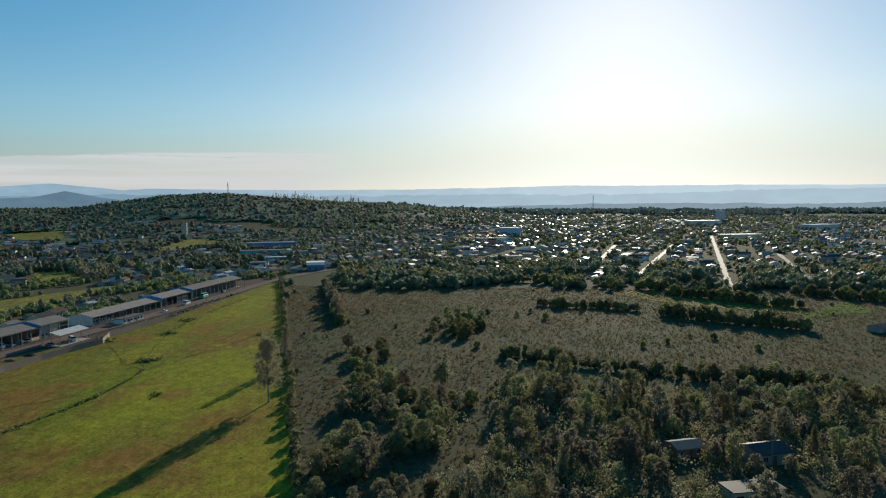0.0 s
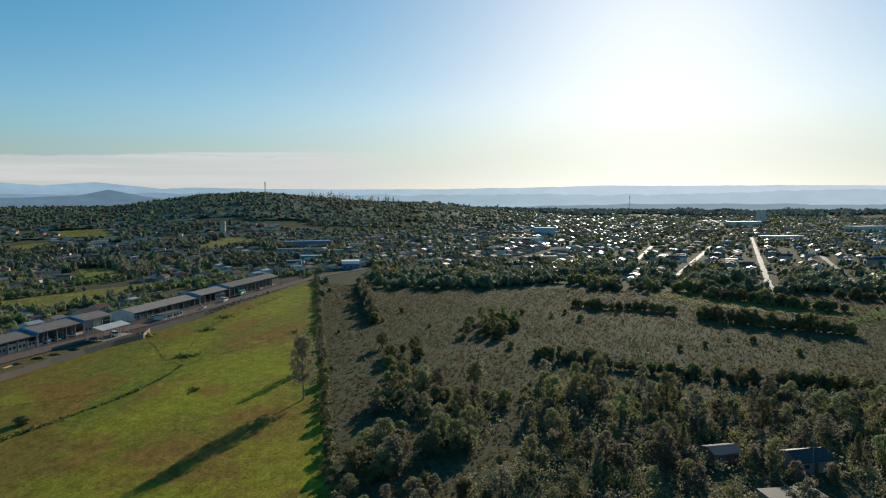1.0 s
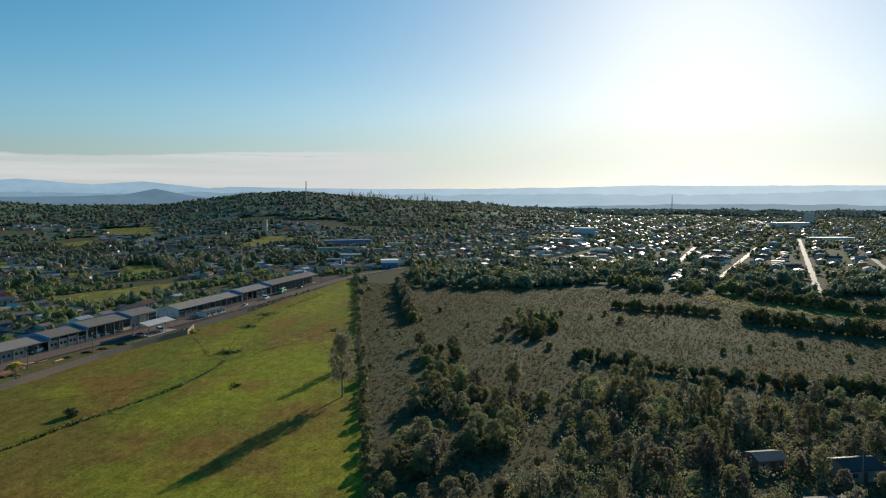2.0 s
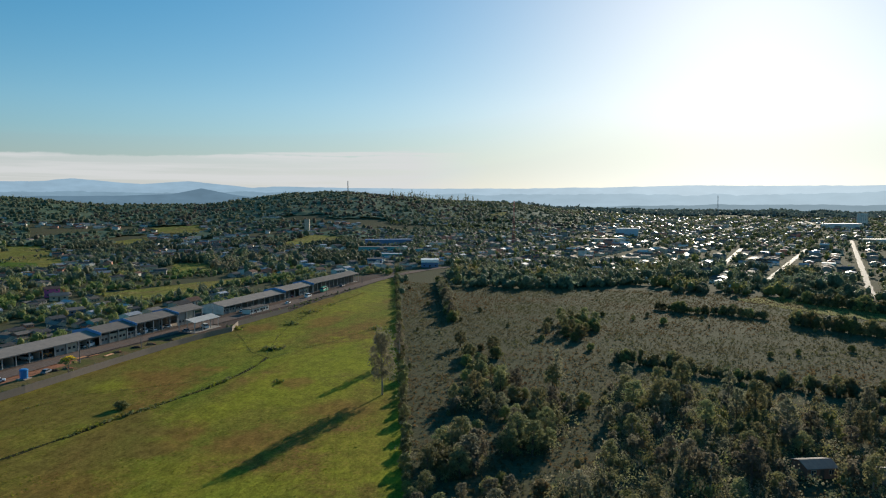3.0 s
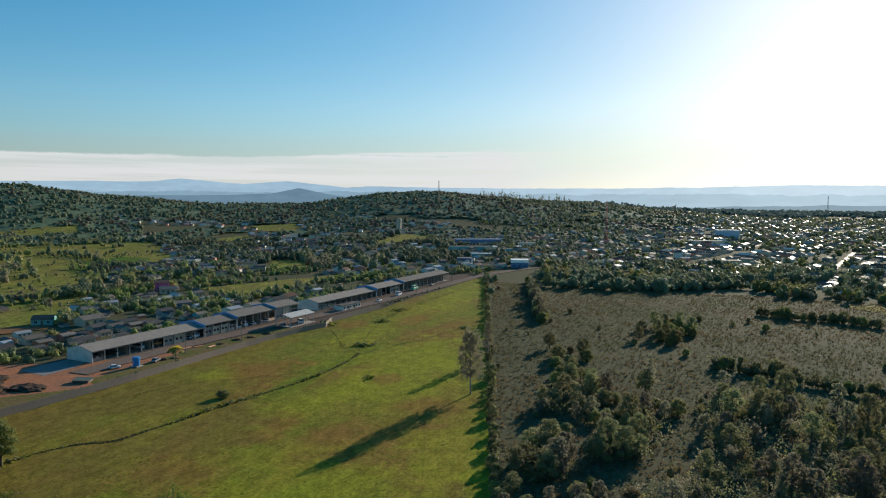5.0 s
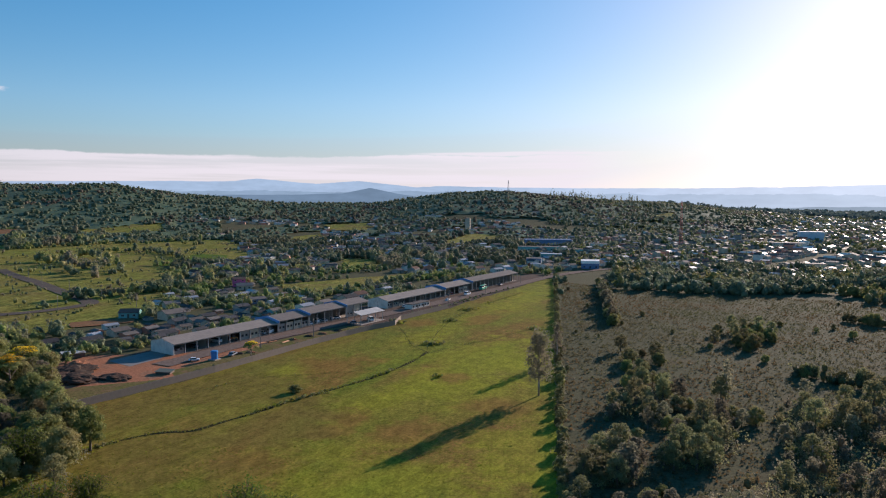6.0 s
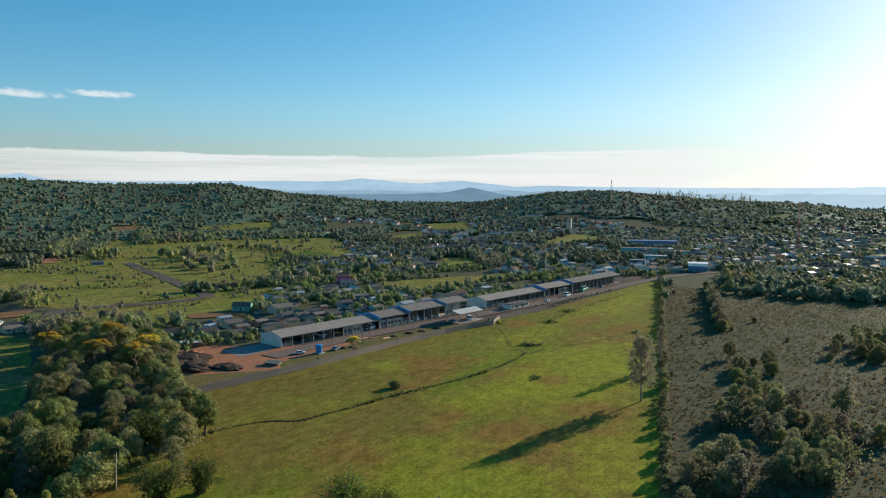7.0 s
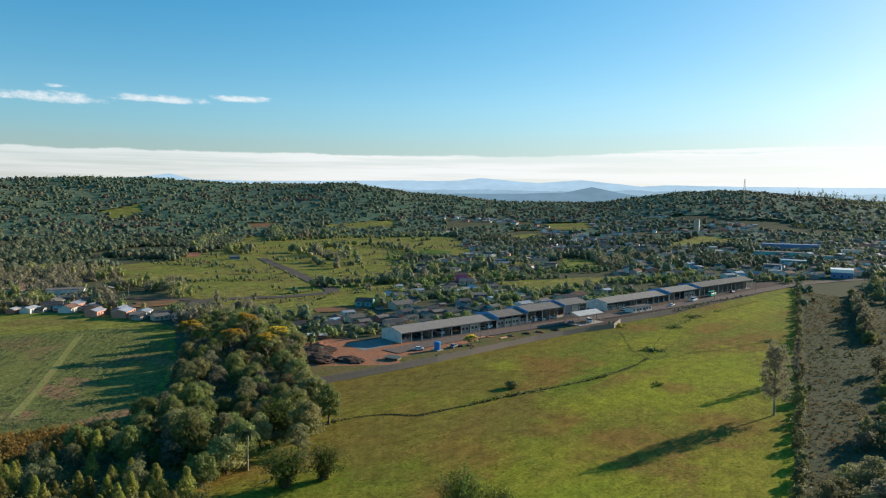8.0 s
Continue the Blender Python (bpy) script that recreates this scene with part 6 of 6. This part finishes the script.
for line, r in HEDGES[1:]:
    for (x0, y0), (x1, y1) in zip(line, line[1:]):
        n = int(math.hypot(x1 - x0, y1 - y0) / 1.5)
        for k in range(n):
            f = (k + rr.random()) / n
            if clus(x0 + (x1 - x0) * f, y0 + (y1 - y0) * f, 0.08, 17.0) > -0.35:
                hedge_sp.append((x0 + (x1 - x0) * f + rr.gauss(0, 0.9), y0 + (y1 - y0) * f + rr.gauss(0, 0.9), r * rr.uniform(0.65, 1.15)))
plant_mass("hedgerow_shrubs", hedge_sp, 110, 0.20, 1.5, [L_MASS, L_BROAD, L_MASS], "dark tangled shrubs grown together in hedgerows", "shrubs", 117, solid=0.7)
thicket_sp = []
for poly, n in ((WOOD, 420), *((q, 24) for q in STANDS)):
    for _ in range(n):
        x, y = rr.uniform(min(p[0] for p in poly), max(p[0] for p in poly)), rr.uniform(min(p[1] for p in poly), max(p[1] for p in poly))
        if inside(poly, x, y) and not (54 < x < 79 and 125 < y < 146) and (x - 56) ** 2 + (y - 160) ** 2 > 40 and (x - 73) ** 2 + (y - 156) ** 2 > 46:
            thicket_sp.append((x, y, rr.uniform(1.2, 2.3)))
plant_mass("young_thicket", thicket_sp, 150, 0.24, 1.9, [L_YOUNG, L_EUC, L_BROAD, L_YOUNG], "crowded young trees filling the gaps of the woodland", "trees", 116, solid=0.5)
plant_mass("undergrowth", under_sp, 30, 0.22, 1.1, [L_BROAD, L_MASS, L_EUC, L_YOUNG], "tangled undergrowth between trees and along hedges", "undergrowth", 110, zones=0.05)
# clumps and hedgerows in the open pastures
clump_sp = []
for poly, n, r in (([(-595, 453), (-640, 530), (-512, 483), (-410, 385), (-450, 375)], 60, (4.0, 6.5)), ([(-917, 671), (-887, 748), (-712, 620), (-749, 548)], 16, (4.0, 6.5)), ([(-783, 738), (-737, 843), (-608, 696), (-650, 623)], 16, (4.0, 6.0)),
                   ([(-329, 604), (-320, 676), (-245, 622), (-216, 538), (-249, 506)], 55, (4.0, 6.5)), ([(-402, 418), (-380, 505), (-307, 415), (-327, 351)], 28, (3.0, 5.5)), ([(-690, 455), (-660, 455), (-600, 410), (-640, 400)], 26, (3, 5))):
    for _ in range(n * 2):
        x, y = rr.uniform(min(p[0] for p in poly), max(p[0] for p in poly)), rr.uniform(min(p[1] for p in poly), max(p[1] for p in poly))
        if inside(poly, x, y) and not near_line(x, y, ROAD_LINES, 8) and all((x - u) ** 2 + (y - v) ** 2 > w * w for u, v, w in HOUSE_SPOTS):
            clump_sp.append((x, y, rr.uniform(*r)))
for line, gap, r in (([(-748, 533), (-734, 658), (-680, 740)], 5.0, (2.5, 4.5)), ([(-470, 218), (-448, 241), (-429, 272), (-399, 303)], 2.5, (0.6, 1.6)), ([(-680, 287), (-600, 330), (-522, 332)], 3.0, (0.8, 2.0)), ([(-640, 300), (-560, 300), (-500, 330)], 3.5, (0.7, 1.8)), ([(-660, 387), (-780, 470), (-930, 594)], 2.2, (3.5, 6.0)), ([(-446, 257), (-421, 292), (-412, 320)], 4.0, (1.0, 2.0)), ([(-522, 300), (-509, 350)], 5.0, (0.8, 1.8)),
                     ([(-330, 224), (-314, 258)], 7.0, (0.6, 1.4)), ([(-350, 292), (-338, 320), (-360, 370)], 4.0, (1.2, 2.6)), ([(-640, 560), (-600, 600), (-500, 540)], 5.0, (2.5, 4.5)), ([(-900, 690), (-800, 640)], 6.0, (3, 5)), ([(-891, 652), (-760, 560), (-790, 700), (-850, 750)], 3.5, (4, 6.5)), ([(-470, 470), (-440, 500), (-425, 470)], 4.0, (2.5, 4.5)), ([(-360, 290), (-335, 345), (-380, 400)], 3.0, (2.5, 4.5))):
    for (x0, y0), (x1, y1) in zip(line, line[1:]):
        n = max(1, int(math.hypot(x1 - x0, y1 - y0) / gap))
        for k in range(n):
            f = (k + rr.random()) / n
            clump_sp.append((x0 + (x1 - x0) * f + rr.gauss(0, 2.5), y0 + (y1 - y0) * f + rr.gauss(0, 2.5), rr.uniform(*r)))
for _ in range(5200):
    x, y = rr.uniform(-900, -290), rr.uniform(200, 880)
    if clus(x, y, 0.02, 21.0) + 0.4 * clus(x, y, 0.06, 22.0) > 0.05 and inside(OPEN, x, y) and not near_line(x, y, ROAD_LINES, 6) and not any(inside(q, x, y) for q, mt in FIELDS if mt in (M_PLOUGH, M_DIRT)):
        clump_sp.append((x, y, rr.choice((rr.uniform(0.5, 1.3), rr.uniform(0.5, 1.3), rr.uniform(0.4, 1.6), rr.uniform(0.8, 2.8)))))
for _ in range(260):
    x, y = rr.uniform(-460, -296), rr.uniform(118, 200)
    if inside([(-455, 120), (-392, 122), (-382, 138), (-358, 156), (-300, 166), (-300, 184), (-340, 195), (-440, 190)], x, y) and not inside([(-400, 178), (-372, 210), (-330, 190), (-345, 166)], x, y) and all((x - u) ** 2 + (y - v) ** 2 > (w * 0.9) ** 2 for u, v, w in HOUSE_SPOTS):
        clump_sp.append((x, y, rr.uniform(1.2, 3.4)))
wl = [Vector(p) for p in WALL_LINE]
for a0, b0 in zip(wl, wl[1:]):
    for _ in range(int((b0 - a0).length * 0.9)):
        q = a0 + (b0 - a0) * rr.random() + Vector((-rr.uniform(1.0, 5.5), 0))
        if q.y > 150 and not near_line(q.x, q.y, ROAD_LINES, 4.2):
            clump_sp.append((q.x, q.y, rr.uniform(0.25, 0.9)))
plant_mass("pasture_trees", clump_sp, 60, 0.24, 1.4, [L_MASS, L_BROAD, L_MASS, L_BARE], "clumps of trees and bushes dotting the pastures", "trees", 111, solid=0.75, zones=0.02)
crop_sp = []
for _ in range(26000):
    x, y = rr.uniform(-345, -165), rr.uniform(38, 150)
    k = (x * 0.57 + y * 0.82) / 2.6
    if inside(CROP, x, y) and abs(k - round(k)) < 0.3 and not near_line(x, y, [[(-299, 120), (-255, 95), (-229, 80), (-210, 68)]], 2.4) and clus(x, y, 0.03, 12.0) > -0.25:
        crop_sp.append((x, y, rr.uniform(0.2, 0.55)))
plant_mass("crop_plants", crop_sp, 4, 1.0, 0.5, [L_SCRUB], "rows of low green crop plants", "crop", 114)
corn_sp = []
for _ in range(5000):
    x, y = rr.uniform(-192, -166), rr.uniform(40, 84)
    if inside([(-190, 57), (-179, 82), (-171, 75), (-168, 52), (-180, 40)], x, y):
        corn_sp.append((x, y, rr.uniform(0.4, 0.8)))
plant_mass("corn_plants", corn_sp, 6, 0.8, 2.0, [L_CORN], "dry yellow corn plants", "crop", 115)
tuft_sp = []
for _ in range(30000):
    x, y = rr.uniform(-175, -15), 60 + 400 * rr.random() ** 2.0
    if inside(MEADOW, x, y) and clus(x, y, 0.03, 5.0) + 0.5 * clus(x, y, 0.13, 6.0) > -0.12:
        tuft_sp.append((x, y, rr.uniform(0.10, 0.30)))
plant_mass("meadow_tufts", tuft_sp, 4, 1.0, 0.4, [L_TUFT], "loose tufts of taller grass in the meadow", "grass", 108)

# ---- ditches across the meadow ----
DITCHES = [[(-141, 115.6), (-139, 120), (-138, 127), (-135.7, 131), (-132, 136), (-126, 138), (-124.5, 147), (-121.5, 156), (-120, 165), (-118, 173), (-115, 182), (-112, 193), (-108.7, 206), (-107.3, 220), (-106.8, 236), (-108.3, 248)],
           [(-108.3, 248), (-112, 251), (-118, 255), (-131, 276), (-144, 295)], [(-107, 245), (-102, 262), (-92, 283), (-87, 301), (-81, 314), (-77, 326)],
           [(-110, 252), (-113, 260), (-120, 286), (-126, 316), (-129, 351), (-127, 380), (-123, 430)], [(-150, 157), (-151, 174), (-143, 192), (-132, 199), (-122, 207), (-114, 216)]]
ditch_sp = []
for line, wide, spread, deep in zip(DITCHES, (1.2, 0.5, 0.5, 0.4, 0.3), (0.6, 1.2, 0.9, 1.8, 0.4), (0.75, 0.42, 0.5, 0.5, 0.3)):
    _, pts = ribbon("ditch", line, wide, M_DITCH if wide > 1 else M_RANK, 0.09, "narrow muddy ditch with rank grass", "ditch", 2.0, 1.3)
    for q in pts:
        thick = max(0.0, clus(q.x, q.y, 0.07, 15.0) + 0.15)
        for _ in range(int(9 * deep)):
            ditch_sp.append((q.x + rr.gauss(0, spread), q.y + rr.gauss(0, spread) + 0.6, deep * rr.uniform(0.12, 0.40) * (1 + 3.4 * thick)))
for x, y, r, n in ((-112.5, 262, 3.2, 60), (-126, 318, 3.0, 40), (-129, 352, 3.5, 40), (-82, 312, 2.6, 40), (-90, 214, 1.5, 14), (-147, 303, 3.0, 40), (-62, 112, 5.0, 80)):
    for _ in range(n):
        ditch_sp.append((x + rr.gauss(0, r * 0.6), y + rr.gauss(0, r * 0.6), rr.uniform(0.3, 1.0)))
plant_mass("ditch_grass", ditch_sp, 7, 1.0, 0.9, [L_TUFT, L_SCRUB, L_DEEP], "rank grass along the ditches", "grass", 109)

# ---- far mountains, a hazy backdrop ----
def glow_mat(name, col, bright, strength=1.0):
    """Glowing backdrop with haze put into its emission colour, paler towards the sun."""
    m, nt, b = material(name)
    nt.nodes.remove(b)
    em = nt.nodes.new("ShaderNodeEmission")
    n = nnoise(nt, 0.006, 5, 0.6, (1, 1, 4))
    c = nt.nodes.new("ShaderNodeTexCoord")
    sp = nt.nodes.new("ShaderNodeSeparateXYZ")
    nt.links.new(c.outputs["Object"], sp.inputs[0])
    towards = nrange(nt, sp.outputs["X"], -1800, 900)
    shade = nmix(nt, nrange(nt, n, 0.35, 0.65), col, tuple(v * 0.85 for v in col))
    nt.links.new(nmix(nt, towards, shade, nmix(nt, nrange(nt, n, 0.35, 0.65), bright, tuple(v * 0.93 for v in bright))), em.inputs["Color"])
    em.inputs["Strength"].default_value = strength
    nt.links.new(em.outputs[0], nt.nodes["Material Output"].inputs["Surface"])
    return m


def range_of_hills(name, dist, azs, els, mat, rough, label, seed, base=-3.0):
    bm = bmesh.new()
    prev = None
    a = azs[0]
    while a <= azs[-1]:
        el = float(np.interp(a, azs, els)) + rough * (noise.noise(Vector((a * 0.45, seed, 0))) + 0.5 * noise.noise(Vector((a * 1.9, seed, 3))) + 0.25 * noise.noise(Vector((a * 6.0, seed, 5))))
        x, y = dist * math.sin(radians(a)), dist * math.cos(radians(a))
        row = (bm.verts.new((x, y, 60 + dist * math.tan(radians(base)))), bm.verts.new((x, y, 60 + dist * math.tan(radians(el)))))
        if prev:
            bm.faces.new((prev[0], row[0], row[1], prev[1]))
        prev = row
        a += 0.15
    return tagged(obj(name, bm, mat), label, "mountains", kind="structure")


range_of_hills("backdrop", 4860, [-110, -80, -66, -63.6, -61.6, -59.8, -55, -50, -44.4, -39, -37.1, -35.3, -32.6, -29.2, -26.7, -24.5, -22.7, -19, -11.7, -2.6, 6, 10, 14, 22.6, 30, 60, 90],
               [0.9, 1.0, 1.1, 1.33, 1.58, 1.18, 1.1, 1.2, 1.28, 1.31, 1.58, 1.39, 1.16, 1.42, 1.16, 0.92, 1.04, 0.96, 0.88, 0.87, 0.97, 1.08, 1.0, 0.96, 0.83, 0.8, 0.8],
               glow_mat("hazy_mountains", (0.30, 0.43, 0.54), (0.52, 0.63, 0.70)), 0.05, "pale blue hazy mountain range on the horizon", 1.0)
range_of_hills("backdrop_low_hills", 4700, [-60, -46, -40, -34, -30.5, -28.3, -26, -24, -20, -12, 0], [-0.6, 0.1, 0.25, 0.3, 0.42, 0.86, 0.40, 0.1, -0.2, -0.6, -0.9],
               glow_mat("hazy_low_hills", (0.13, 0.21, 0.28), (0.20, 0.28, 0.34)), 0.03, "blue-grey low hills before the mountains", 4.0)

for proto, used in PROTO.values():  # leave no kind that was built but not set
    if not used:
        for o in (*proto.children_recursive, proto):
            bpy.data.objects.remove(o)
# added upright strip whose blue-grey glow imitates haze before the far plain
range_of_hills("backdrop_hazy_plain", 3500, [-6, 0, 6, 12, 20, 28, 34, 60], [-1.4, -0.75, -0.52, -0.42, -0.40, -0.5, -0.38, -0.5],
               glow_mat("hazy_plain", (0.14, 0.21, 0.25), (0.24, 0.32, 0.37)), 0.07, "glowing blue-grey strip of haze over the far plain", 9.0)
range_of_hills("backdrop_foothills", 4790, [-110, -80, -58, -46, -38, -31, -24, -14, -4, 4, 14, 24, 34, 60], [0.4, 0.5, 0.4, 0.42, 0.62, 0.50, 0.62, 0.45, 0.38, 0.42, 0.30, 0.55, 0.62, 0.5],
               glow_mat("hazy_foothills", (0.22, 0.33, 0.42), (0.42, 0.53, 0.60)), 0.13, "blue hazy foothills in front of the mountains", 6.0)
